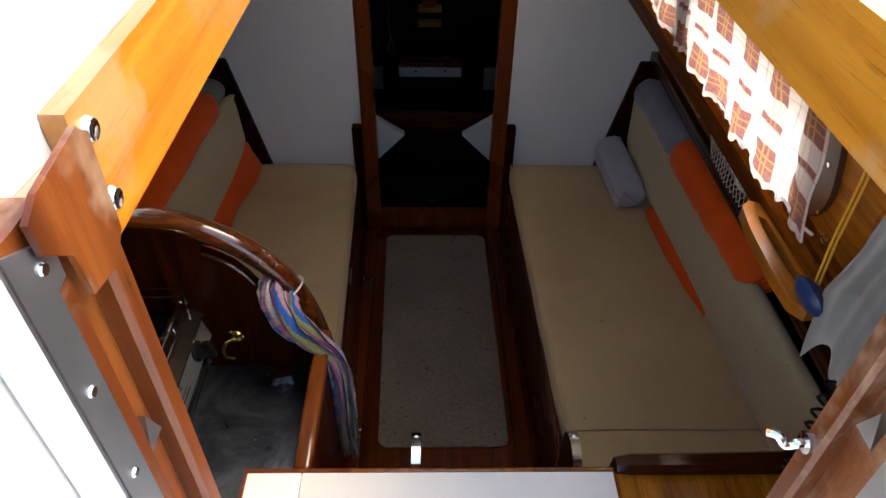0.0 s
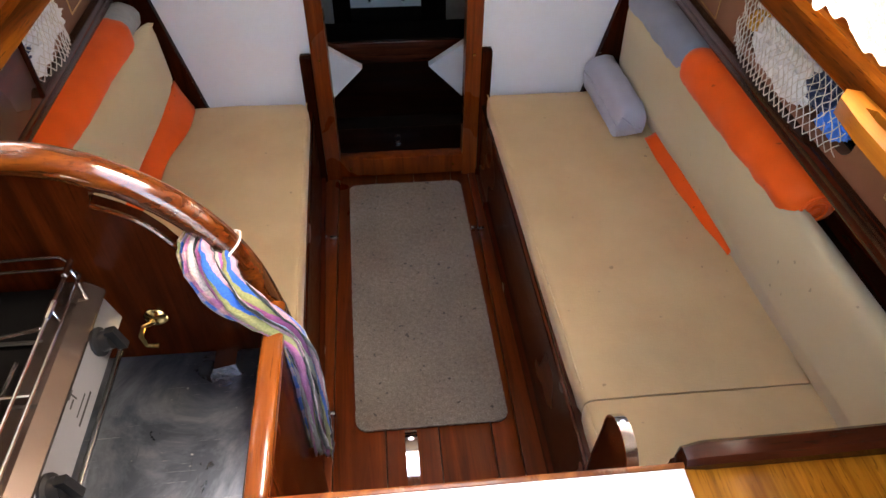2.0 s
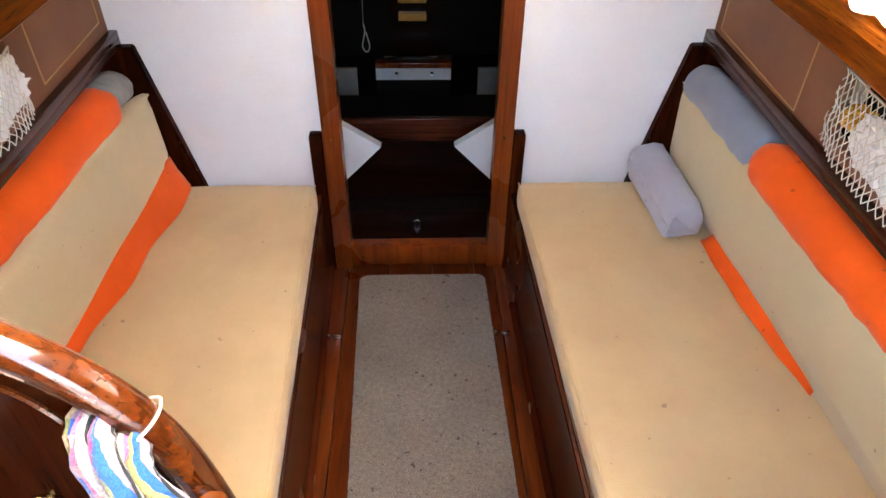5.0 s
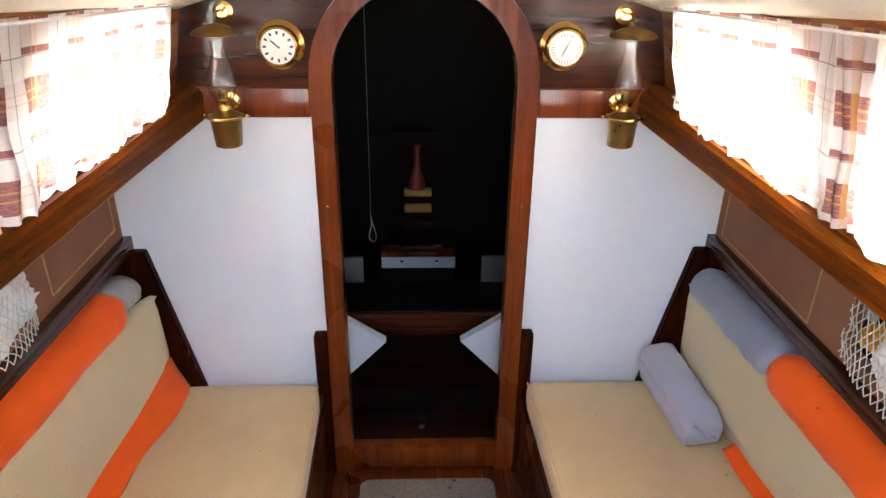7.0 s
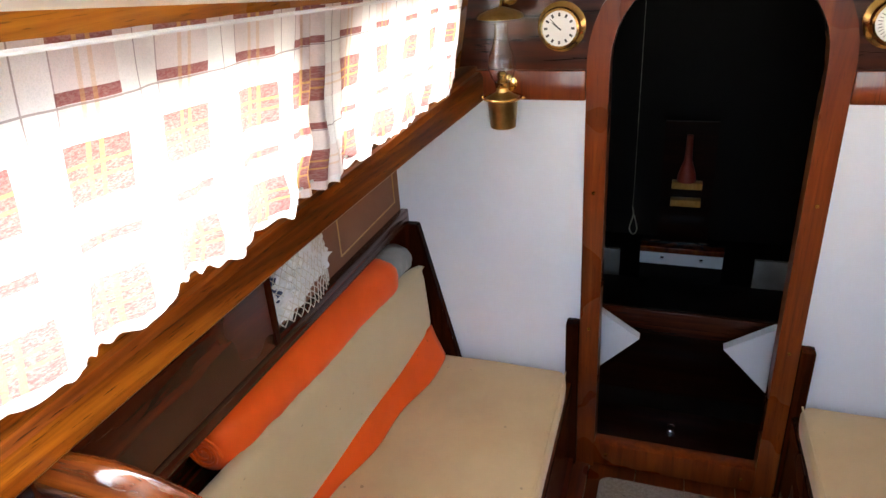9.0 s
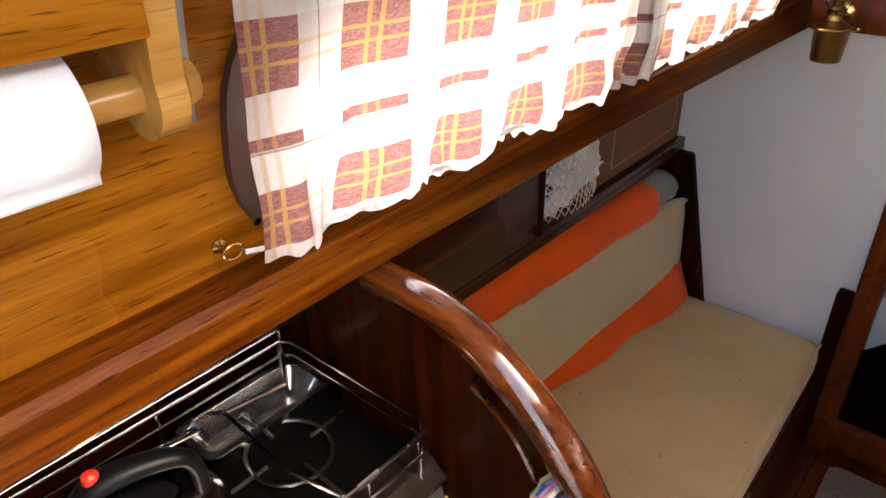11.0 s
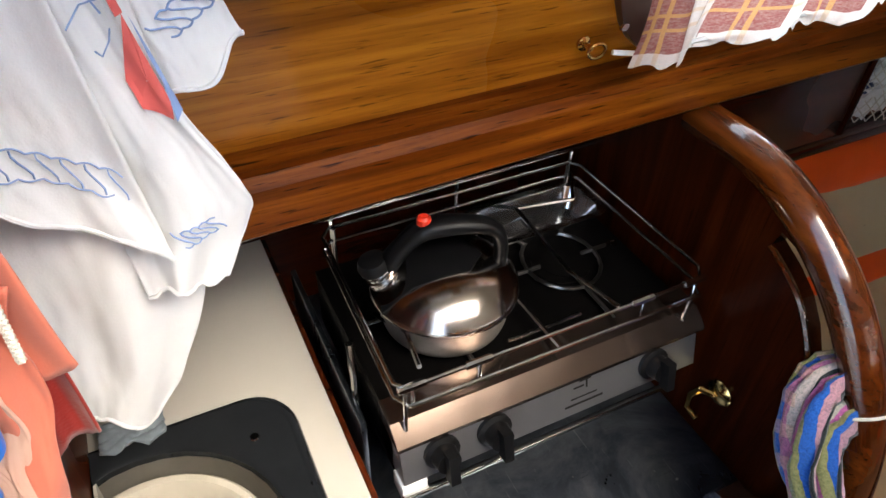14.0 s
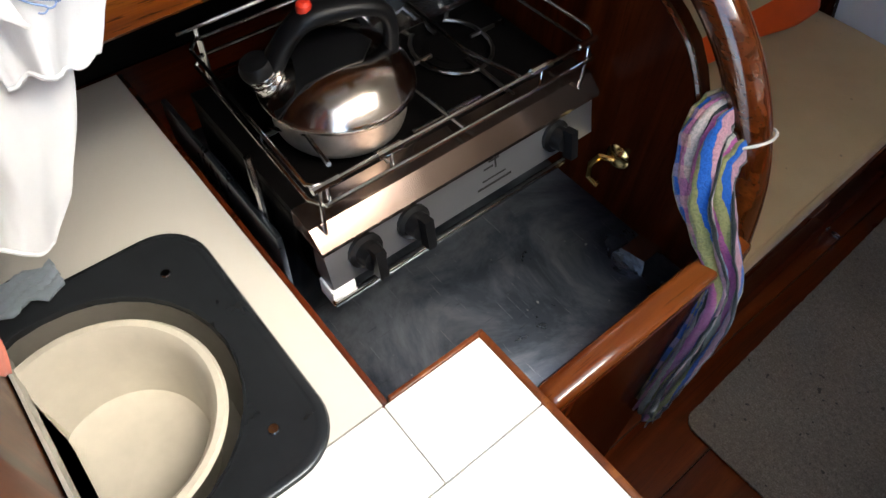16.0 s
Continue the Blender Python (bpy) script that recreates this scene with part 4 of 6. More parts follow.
def curtain(s, y0, y1, seed):
    """Gathered curtain on two wires in front of the windows."""
    def X(x):
        return x if s > 0 else mirror(x)
    c = thing("curtain", "white curtain with brown-red and yellow plaid over the cabin windows", "curtain", (X(-0.56), (y0 + y1) / 2, 1.33), "plaid curtains")
    nu, nv = 300, 26
    g = []
    for i in range(nu + 1):
        t = i / nu
        y = lerp(y0, y1, t)
        row = []
        for j in range(nv + 1):
            v = j / nv
            low = (1 - v) ** 1.5
            amp = 0.004 + 0.010 * noise.noise(Vector((t * 9, seed, 0))) * 0.5 + 0.006 * low
            w = amp * math.sin(t * 62 + 3.0 * noise.noise(Vector((t * 8, v * 1.5, seed)))) + 0.012 * math.exp(-((t - 0.5) / 0.02) ** 2) * math.sin(t * 300)
            w += 0.016 * low * noise.noise(Vector((t * 16, v * 3, seed + 2))) + 0.010 * low * noise.noise(Vector((t * 60, v * 5, seed))) + 0.007 * noise.noise(Vector((t * 34, v * 0.8, seed + 7)))
            z = lerp(1.332 + 0.012 * t, 1.655 - 0.085 * t, v)
            if j == 0:
                z -= 0.008 + 0.008 * noise.noise(Vector((t * 75, 1, seed))) + 0.003 * math.sin(t * 260 + 2 * math.sin(t * 40))
            x = -0.548 + (z - 1.28) * 0.20 + w * 1.0 + 0.012 * low
            row.append(Vector((X(x + 0.012), y + 0.010 * low * math.sin(t * 48 + seed), z)))
        g.append(row)
    sheet_mesh(g, PLAID, "cloth", "", "", 0, lambda a, b: (a / nu * (y1 - y0) * 1.12 + seed * 0.03, b / nv * 0.35), c)
    for z in (1.331, 1.645):
        b = B()
        pts = [(X(-0.548 + (z - 1.28) * 0.2 + 0.006), y0, z + 0.004), (X(-0.545 + (z - 1.28) * 0.2 + 0.010), y0 + 0.03, z), (X(-0.53 + (z - 1.28) * 0.2), y1 + 0.015, z + (0.03 if z < 1.4 else -0.08))]
        tube(b, pts, 0.0028, 6)
        part("wire", b, WHITE_PLASTIC, c)
    b = B()
    lathe(b, [(0, 0), (0.008, 0), (0.008, s * 0.003), (0.003, s * 0.005), (0.003, s * 0.016), (0, s * 0.016)], (X(-0.575), y0 - 0.005, 1.328), "x", 10)
    tube(b, [Vector((X(-0.556), y0 + 0.011 * math.cos(a), 1.326 + 0.008 * math.sin(a))) for a in [k * math.pi / 6 for k in range(13)]], 0.0018, 6, False)
    part("hook", b, BRASS, c, "small brass screw eye")
    return c


curtain(1, 0.945, 2.36, 1)
curtain(-1, 0.93, 2.36, 5)

# wooden grab handle on the starboard beam
h = thing("grab_handle", "yellow varnished wooden grab handle with finger hole", "handle", (0.71, 1.0, 1.24))
b = B()
prism(b, [(0.722, 1.125), (0.700, 1.135), (0.680, 1.115), (0.672, 1.05), (0.668, 0.93), (0.672, 0.86), (0.690, 0.835), (0.722, 0.84)], 1.226, 1.252, "xy", [[(0.712, 1.075), (0.700, 1.085), (0.696, 1.05), (0.695, 0.93), (0.699, 0.895), (0.712, 0.90)]])
bmesh.ops.bevel(b, geom=[e for e in b.edges if e.calc_face_angle(0) > 1.2], offset=0.004, segments=2, affect="EDGES")
part("bar", b, YELLOW_HANDLE, h, angle=50)
b = B()
box(b, (0.7225, 0.835, 1.215), (0.742, 1.14, 1.262), 0.004)
part("backing", b, YELLOW_HANDLE, h)

# ---------------------------------------------------------------- bulkhead fittings
def oil_lamp(x, side):
    """Gimballed brass cabin lamp with glass chimney and smoke bell."""
    l = thing("oil_lamp", "brass gimballed oil lamp with glass chimney on the bulkhead", "oil lamp", (x, FWD - 0.10, 1.20), "bulkhead oil lamps")
    c = (x, FWD - 0.105, 0)
    b = B()
    lathe(b, [(0, 1.203), (0.030, 1.203), (0.034, 1.206), (0.040, 1.275), (0.043, 1.278), (0.043, 1.284), (0.036, 1.288), (0.016, 1.300), (0.014, 1.312), (0, 1.312)], c)
    part("tank", b, OLD_BRASS, l)
    b = B()
    lathe(b, [(0, 1.310), (0.017, 1.310), (0.020, 1.316), (0.020, 1.324), (0.012, 1.330), (0.014, 1.344), (0.008, 1.352), (0, 1.352)], c)
    part("burner", b, BRASS, l)
    b = B()
    lathe(b, [(0.020, 1.325), (0.028, 1.335), (0.037, 1.360), (0.035, 1.388), (0.024, 1.415), (0.018, 1.440), (0.017, 1.474), (0.0163, 1.474), (0.0173, 1.440), (0.0233, 1.415), (0.0343, 1.388), (0.0363, 1.360), (0.0273, 1.336), (0.0193, 1.326)], c)
    ch = part("chimney", b, GLASS, l)
    ch.visible_shadow = False
    b = B()
    lathe(b, [(0.0, 1.512), (0.012, 1.510), (0.034, 1.503), (0.054, 1.495), (0.060, 1.486), (0.058, 1.485), (0.034, 1.497), (0.0, 1.503)], c)
    part("smoke_bell", b, OLD_BRASS, l)
    b = B()
    tube(b, [(x, FWD - 0.105, 1.51), (x, FWD - 0.08, 1.535), (x, FWD - 0.03, 1.535), (x, FWD - 0.012, 1.53)], 0.004, 8)
    lathe(b, [(0, 0), (0.026, 0), (0.026, -0.003), (0.018, -0.006), (0.010, -0.005), (0, -0.005)], (x, FWD - 0.012, 1.53), "y", 18)
    part("bell_bracket", b, BRASS, l)
    b = B()
    tube(b, [Vector((x + 0.050 * math.cos(a), FWD - 0.105 + 0.050 * math.sin(a), 1.284)) for a in [2 * math.pi * k / 24 for k in range(25)]], 0.0035, 6, False)
    tube(b, [(x, FWD - 0.055, 1.284), (x, FWD - 0.03, 1.29), (x, FWD - 0.027, 1.30)], 0.004, 6)
    lathe(b, [(0, 0), (0.022, 0), (0.022, -0.004), (0.015, -0.008), (0, -0.008)], (x, FWD - 0.027, 1.305), "y", 16)
    for d in (-1, 1):
        lathe(b, [(0, 0), (0.004, 0), (0.005, d * 0.006), (0, d * 0.012)], (x + d * 0.050, FWD - 0.105, 1.284), "x", 8)
    part("gimbal", b, BRASS, l)
    return l


oil_lamp(-0.425, -1)
oil_lamp(0.612, 1)


def instrument(name, label, x, marks, pointers, category):
    i = thing(name, label, category, (x, FWD - 0.012, 1.39))
    z = 1.448
    b = B()
    lathe(b, [(0, 0), (0.062, 0), (0.063, -0.003), (0.054, -0.006), (0.050, -0.010), (0.050, -0.030), (0.053, -0.034), (0.050, -0.040), (0.045, -0.042), (0.0445, -0.036), (0, -0.036)], (x, FWD - 0.012, z), "y", 32)
    part("case", b, BRASS, i)
    b = B()
    lathe(b, [(0, 0), (0.044, 0), (0.044, -0.001), (0, -0.001)], (x, FWD - 0.0485, z), "y", 28)
    d = part("dial", b, DIAL, i)
    for k in range(marks):
        a = 2 * math.pi * k / marks
        b = B()
        w = 0.0028 if marks < 20 else 0.0008
        for sx, sz in ((-w, 0.030), (w, 0.030), (w, 0.039), (-w, 0.039)):
            b.verts.new((x + sx * math.cos(a) + sz * math.sin(a), FWD - 0.0500, z - sx * math.sin(a) + sz * math.cos(a)))
        b.faces.new(b.verts[:])
        part("mark", b, INK, d)
    for a, ln, w in pointers:
        a = radians(a)
        b = B()
        for sx, sz in ((-w, -0.006), (w, -0.006), (w * 0.4, ln), (-w * 0.4, ln)):
            b.verts.new((x + sx * math.cos(a) + sz * math.sin(a), FWD - 0.0506, z - sx * math.sin(a) + sz * math.cos(a)))
        b.faces.new(b.verts[:])
        part("pointer", b, INK, d)
    return i


instrument("ship_clock", "brass ship's clock with roman dial on mahogany", -0.287, 12, [(-52, 0.024, 0.0022), (-45, 0.034, 0.0015)], "clock")
instrument("barometer", "brass barometer with silvery dial on mahogany", 0.456, 30, [(25, 0.034, 0.0012), (205, 0.024, 0.0016)], "barometer")

# ---------------------------------------------------------------- fore cabin seen through the doorway
b = B()
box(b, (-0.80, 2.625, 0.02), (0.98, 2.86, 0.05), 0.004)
# locker wood is the darkened copy, cabin shade included
fk = thing("fore_locker", "mahogany locker with lid in the fore cabin, shade in its colour", "locker", (0.09, 2.8, 0))
part("lid", b, SHADED_MAHOGANY, fk)
b = B()
tube(b, [Vector((0.081 + 0.012 * math.cos(a), 2.732, 0.078 + 0.016 * math.sin(a))) for a in [k * math.pi / 6 for k in range(13)]], 0.0022, 6, False)
box(b, (0.068, 2.724, 0.049), (0.094, 2.740, 0.060), 0.002)
single("lifting_ring", b, CHROME, "chrome lifting ring in the locker lid", "ring")
b = B()
box(b, (-0.62, 2.94, 0.352), (0.80, 2.965, 0.415), 0.005), box(b, (-0.62, 2.97, 0.30), (0.80, 2.99, 0.345), 0.004)
single("cross_board", b, MAHOGANY_X, "mahogany boards across the fore berth", "board")
for s in (1, -1):
    def X(x):
        return x if s < 0 else mirror(x)
    b = B()
    prism(b, [(X(0.40), 0.16), (X(0.226), 0.340), (X(0.375), 0.440), (X(0.62), 0.44), (X(0.62), 0.16)], 2.862, 2.90)
    single("hull_panel", b, WHITE_PAINT, "white painted hull panel in the fore cabin", "hull panel", "fore cabin hull panels")
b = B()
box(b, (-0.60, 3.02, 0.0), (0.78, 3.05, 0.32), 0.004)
part("panel", b, SHADED_MAHOGANY, fk)
# berth top near-black, the cabin's gloom in its colour
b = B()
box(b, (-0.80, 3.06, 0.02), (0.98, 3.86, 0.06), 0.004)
single("fore_berth", b, DARK, "berth top in the fore cabin with shade in its near-black colour", "berth")
sh = thing("step_board", "white step board with two holes and wooden edge", "step", (0.07, 3.88, 0.06))
b = B()
prism(b, [(-0.119, 0.14), (0.262, 0.14), (0.262, 0.200), (-0.119, 0.200)], 3.865, 3.885, holes=[[(cx + 0.011 * math.cos(a), 0.172 + 0.011 * math.sin(a)) for a in [-k * math.pi / 6 for k in range(12)]] for cx in (-0.015, 0.165)])
part("riser", b, WHITE_PAINT, sh)
b = B()
box(b, (-0.12, 3.86, 0.203), (0.265, 3.95, 0.232), 0.004)
part("tread", b, FRAME_WOOD, sh)
# backing near-black too, the shade behind the riser put in its colour
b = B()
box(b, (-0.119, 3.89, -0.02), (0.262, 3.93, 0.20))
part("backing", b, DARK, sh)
for x0, x1 in ((-0.42, -0.215), (0.40, 0.60)):
    b = B()
    box(b, (x0, 3.865, -0.02), (x1, 3.89, 0.20), 0.004)
    single("side_board", b, GREY_VINYL, "dull white board beside the step", "board", "boards beside the step")
fl = thing("fore_ladder", "ladder with two varnished wooden slats and a shade-darkened back board", "ladder", (0.07, 4.05, -0.02))
for z in (0.385, 0.475):
    b = B()
    box(b, (0.0, 4.02, z), (0.14, 4.0655, z + 0.035), 0.004)
    part("slat", b, YELLOW_WOOD, fl)
# back board added to carry the slats, shade put into its wood colour
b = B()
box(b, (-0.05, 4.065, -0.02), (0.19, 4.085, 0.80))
part("back_board", b, SHADED_MAHOGANY, fl)
b = B()
lathe(b, [(0, 0.511), (0.045, 0.513), (0.040, 0.55), (0.018, 0.62), (0.014, 0.74), (0, 0.745)], (0.065, 4.045, 0), seg=16)
single("red_flask", b, plain("dull_red_plastic", (0.30, 0.03, 0.01), 0.4), "dull red bottle-shaped container on a slat", "bottle")
b = B()
tube(b, curve_points([(-0.165, 3.84, 0.44), (-0.16, 3.84, 0.40), (-0.175, 3.84, 0.33), (-0.155, 3.84, 0.30), (-0.14, 3.84, 0.33), (-0.155, 3.84, 0.40)], 20), 0.003, 6)
tube(b, [(-0.165, 3.84, 0.44), (-0.165, 3.87, 0.56), (-0.165, 3.9, 1.53)], 0.0009, 6)
single("cord_loop", b, ROPE, "white cord loop hanging in the fore cabin", "cord")

# ---------------------------------------------------------------- galley
div = thing("divider", "dark mahogany divider with polished curved handrail", "partition", (-0.5, 1.13, 0))
keys = [(-0.565, 1.130, 1.206), (-0.47, 1.130, 1.203), (-0.388, 1.130, 1.178), (-0.310, 1.130, 1.127), (-0.250, 1.130, 1.058), (-0.208, 1.130, 0.973), (-0.184, 1.130, 0.87), (-0.170, 1.130, 0.76), (-0.164, 1.130, 0.62)]
rail_line = curve_points(keys, 48)
b = B()
tube(b, rail_line, 0.0250, 14, True, 0.95)
part("handrail", b, HANDLE_WOOD, div, angle=80)
b = B()
low = [(p.x, p.z) for p in rail_line]
slot_top = [(-0.392, 1.147), (-0.37, 1.141), (-0.335, 1.121), (-0.300, 1.088), (-0.270, 1.046), (-0.248, 1.005), (-0.234, 0.962), (-0.238, 0.925)]
slot_low = [(-0.258, 0.925), (-0.271, 0.966), (-0.293, 1.016), (-0.316, 1.058), (-0.339, 1.087), (-0.366, 1.107), (-0.398, 1.124)]
prism(b, [(-0.925, 0.0), (-0.925, 1.20), (-0.60, 1.206)] + low + [(-0.166, 0.0)], 1.120, 1.143, "xz", [slot_top + slot_low])
part("panel", b, MAHOGANY, div, smooth=False)
b = B()
tube(b, curve_points([(p[0], 1.1195, p[1] - 0.001) for p in slot_low[::-1]], 20), 0.004, 6)
part("slot_edge", b, HANDLE_WOOD, div)

front = thing("galley_front", "dark mahogany galley front with rounded rail", "cabinet", (-0.16, 0.95, 0))
b = B()
box(b, (-0.178, 0.762, 0.0), (-0.158, 1.119, 0.868), 0.003)
part("front_panel", b, MAHOGANY, front)
b = B()
box(b, (-0.188, 0.762, 0.869), (-0.152, 1.119, 0.900), 0.010, 3)
part("rail", b, HANDLE_Y, front)
b = B()
lathe(b, [(0, 0), (0.010, 0), (0.010, 0.004), (0, 0.004)], (-0.158, 0.80, 0.80), "x", 12)
part("latch", b, BRASS, front)

b = B()
box(b, (-0.90, 0.632, 0.752), (-0.1895, 1.1185, 0.768), 0.003)
single("steel_shelf", b, SHEET, "dull scratched stainless steel sheet below the stove", "steel shelf")

# drop-front pieces hidden under the work surfaces
b = B()
box(b, (-0.78, 0.622, 0.30), (-0.272, 0.631, 0.872), 0.002)
single("sink_cabinet_side", b, MAHOGANY, "dark mahogany side of the sink cabinet", "cabinet")

# counters
SINK = (-0.640, -0.275, 0.30, 0.578)


def cut_top(bm, hole):
    prism(bm, [(-0.925, 0.336), (-0.270, 0.336), (-0.270, 0.622), (-0.925, 0.622)], 0.874, 0.900, "xy", [hole])
    return bm


ct = thing("sink_counter", "grey-beige laminate counter with dark inset sink", "counter", (-0.55, 0.5, 0.87))
hole = [(x, max(y, 0.341)) for x, y in round_rect(-0.590, -0.282, 0.230, 0.539, 0.154, 8)]
b = B()
cut_top(b, hole[::-1])
part("worktop", b, COUNTER, ct, smooth=False)
b = B()
box(b, (-0.925, 0.6225, 0.868), (-0.2695, 0.6300, 0.8995), 0.002)
part("edging", b, MAHOGANY_Y, ct, "mahogany edge strip")

top = thing("companion_step", "white laminate step top with brown wooden edging", "step", (0.07, 0.56, 0))
for x0, x1 in ((-0.2685, -0.168), (-0.1665, 0.416)):
    b = B()
    y0 = 0.6235 if x1 < 0 else 0.353
    box(b, (x0, y0, 0.874), (x1, 0.755, 0.900), 0.0015)
    part("top", b, LAMINATE, top)
b = B()
box(b, (-0.2685, 0.353, 0.874), (-0.168, 0.6220, 0.900), 0.0015)
part("top", b, LAMINATE, top)
b = B()
box(b, (-0.275, 0.7552, 0.866), (0.418, 0.7640, 0.9010), 0.002), box(b, (-0.2755, 0.632, 0.866), (-0.2690, 0.7640, 0.9010), 0.002)
part("edging", b, JAMB_WOOD, top, "worn brown wooden edging")
b = B()
box(b, (-0.150, 0.36, 0.0), (0.412, 0.752, 0.873), 0.003)
part("case", b, MAHOGANY, top)
b = B()
box(b, (-0.2665, 0.633, 0.769), (-0.190, 0.752, 0.8735), 0.002)
part("side", b, MAHOGANY, top)

ld = thing("companion_ladder", "mahogany ladder cheeks edged with chrome strips", "ladder", (0.2, 0.82, 0))
for x in (0.036, 0.352):
    pts = [(0.765, 0.0), (0.90, 0.0), (0.885, 0.70)] + [(0.825 + 0.052 * math.cos(radians(a)), 0.825 + 0.052 * math.sin(radians(a))) for a in range(0, 181, 15)] + [(0.765, 0.78)]
    b = B()
    prism(b, pts, x, x + 0.016, "yz")
    ck = part("cheek", b, MAHOGANY, ld, smooth=False)
    b = B()
    arc = [(0.771, 0.80), (0.773, 0.830)] + [(0.825 + 0.054 * math.cos(radians(a)), 0.825 + 0.054 * math.sin(radians(a))) for a in range(170, -1, -14)] + [(0.879, 0.80), (0.887, 0.70), (0.90, 0.30)]
    rings = []
    for i, (y, z) in enumerate(arc):
        a, c = arc[max(0, i - 1)], arc[min(len(arc) - 1, i + 1)]
        d = Vector((0, c[0] - a[0], c[1] - a[1])).normalized()
        nrm = Vector((0, -d.z, d.y))
        p = Vector((0, y, z))
        rings.append([p + nrm * q + Vector((xx, 0, 0)) for xx, q in ((x - 0.001, 0), (x + 0.017, 0), (x + 0.017, 0.003), (x - 0.001, 0.003))])
    ring_faces(b, rings)
    st = part("strip", b, CHROME, ck, "chrome strip", angle=30)
    b = B()
    lathe(b, [(0, 0), (0.005, 0), (0.004, 0.003), (0, 0.003)], (x + 0.008, 0.845, 0.876), "z", 12)
    part("screw", b, WHITE_PLASTIC, ck)
for z in (0.25, 0.52):
    b = B()
    box(b, (0.0525, 0.768, z), (0.3515, 0.89, z + 0.025), 0.004)
    part("tread", b, MAHOGANY_X, ld)

# sink and basin
sk = thing("sink", "dark steel inset sink with rounded rim", "sink", (-0.45, 0.45, 0.80))


def plan_ring(x0, x1, y0, y1, r, z):
    return [Vector((x, max(y, 0.337), z)) for x, y in round_rect(x0, x1, y0, y1, r, 8)]


b = B()
def bowl_ring(r, z):
    return plan_ring(-0.436 - r, -0.436 + r, 0.385 - r, 0.385 + r, r - 0.0005, z)


rim = (-0.618, -0.257, 0.22, 0.577)
ring_faces(b, [plan_ring(*rim, 0.060, 0.9005), plan_ring(rim[0] + 0.002, rim[1] - 0.002, rim[2], rim[3] - 0.002, 0.058, 0.9050), plan_ring(rim[0] + 0.006, rim[1] - 0.006, rim[2], rim[3] - 0.006, 0.056, 0.9066),
               plan_ring(rim[0] + 0.011, rim[1] - 0.011, rim[2], rim[3] - 0.011, 0.054, 0.9050), plan_ring(rim[0] + 0.014, rim[1] - 0.014, rim[2], rim[3] - 0.014, 0.052, 0.9040),
               bowl_ring(0.152, 0.9040), bowl_ring(0.1475, 0.9015), bowl_ring(0.1455, 0.894)], caps=False)
part("rim", b, plain("dark_sink_steel", (0.034, 0.038, 0.044), 0.22, metal=0.6, grime=0.3), sk)
b = B()
ring_faces(b, [bowl_ring(0.1455, 0.8938), bowl_ring(0.140, 0.79), bowl_ring(0.125, 0.768), bowl_ring(0.09, 0.762)], caps=False)
b.faces.new([b.verts.new(p) for p in bowl_ring(0.09, 0.762)])
part("bowl", b, plain("dull_bowl_steel", (0.50, 0.47, 0.42), 0.38, metal=0.8, grime=0.3), sk)
for x, y in ((-0.316, 0.509), (-0.555, 0.509)):
    b = B()
    lathe(b, [(0, 0), (0.006, 0), (0.005, 0.0015), (0, 0.0015)], (x, y + 0.012, 0.9041), "z", 12)
    part("screw", b, CHROME, sk)
bs = thing("wash_basin", "cream plastic washing-up basin in the sink", "basin", (-0.45, 0.40, 0.767))
b = B()
lathe(b, [(0.0, 0.764), (0.082, 0.764), (0.096, 0.770), (0.112, 0.868), (0.118, 0.8755), (0.125, 0.878), (0.1275, 0.884), (0.1235, 0.8885), (0.1165, 0.8875), (0.112, 0.882), (0.108, 0.872), (0.104, 0.862), (0.089, 0.778), (0.075, 0.772), (0, 0.772)], (-0.436, 0.387, 0), seg=48)
for v in b.verts:
    v.co.y = max(v.co.y, 0.3375)
part("shell", b, BASIN, bs)

# stove
st = thing("stove", "two-burner stainless steel gimballed stove", "stove", (-0.6, 0.88, 0.77))
Y0, Y1, XF, XB = 0.662, 1.096, -0.437, -0.730
b = B()
box(b, (XB, Y0, 0.88), (XF - 0.012, Y1, 0.965), 0.004)
part("body", b, SOOT, st)
b = B()
prism(b, [(XF - 0.045, 0.988), (XF - 0.010, 0.986), (XF + 0.013, 0.967), (XF + 0.013, 0.961), (XF - 0.045, 0.961)], Y0 - 0.004, Y1 + 0.004, "xz")
part("top_strip", b, SATIN, st, "polished steel strip along the front edge, brown reflection in its colour", smooth=False)
b = B()
prism(b, [(XF + 0.004, 0.960), (XF + 0.020, 0.902), (XF + 0.014, 0.896), (XF - 0.05, 0.896), (XF - 0.05, 0.960)], Y0, Y1, "xz")
fp = part("front_panel", b, BRUSHED, st, "bright steel control panel", smooth=False)
b = B()
box(b, (XF - 0.01, Y0 - 0.003, 0.868), (XF + 0.020, Y0 + 0.030, 0.8955), 0.002)
part("end_box", b, WHITE_PLASTIC, st, "pale end box under the panel")
b = B()
box(b, (XF + 0.018, Y0 - 0.004, 0.874), (XF + 0.026, Y1 - 0.05, 0.882), 0.002)
part("lower_lip", b, STEEL, st)
b = B()
prism(b, [(XB, Y0), (XF - 0.046, Y0), (XF - 0.046, Y1), (XB, Y1)], 0.966, 0.978, "xy")
part("hob", b, SOOT, st, smooth=False)


def panel_point(y, z, off=0.0):
    t = (z - 0.902) / (0.960 - 0.902)
    return Vector((lerp(XF + 0.020, XF + 0.004, t) + off, y, z))


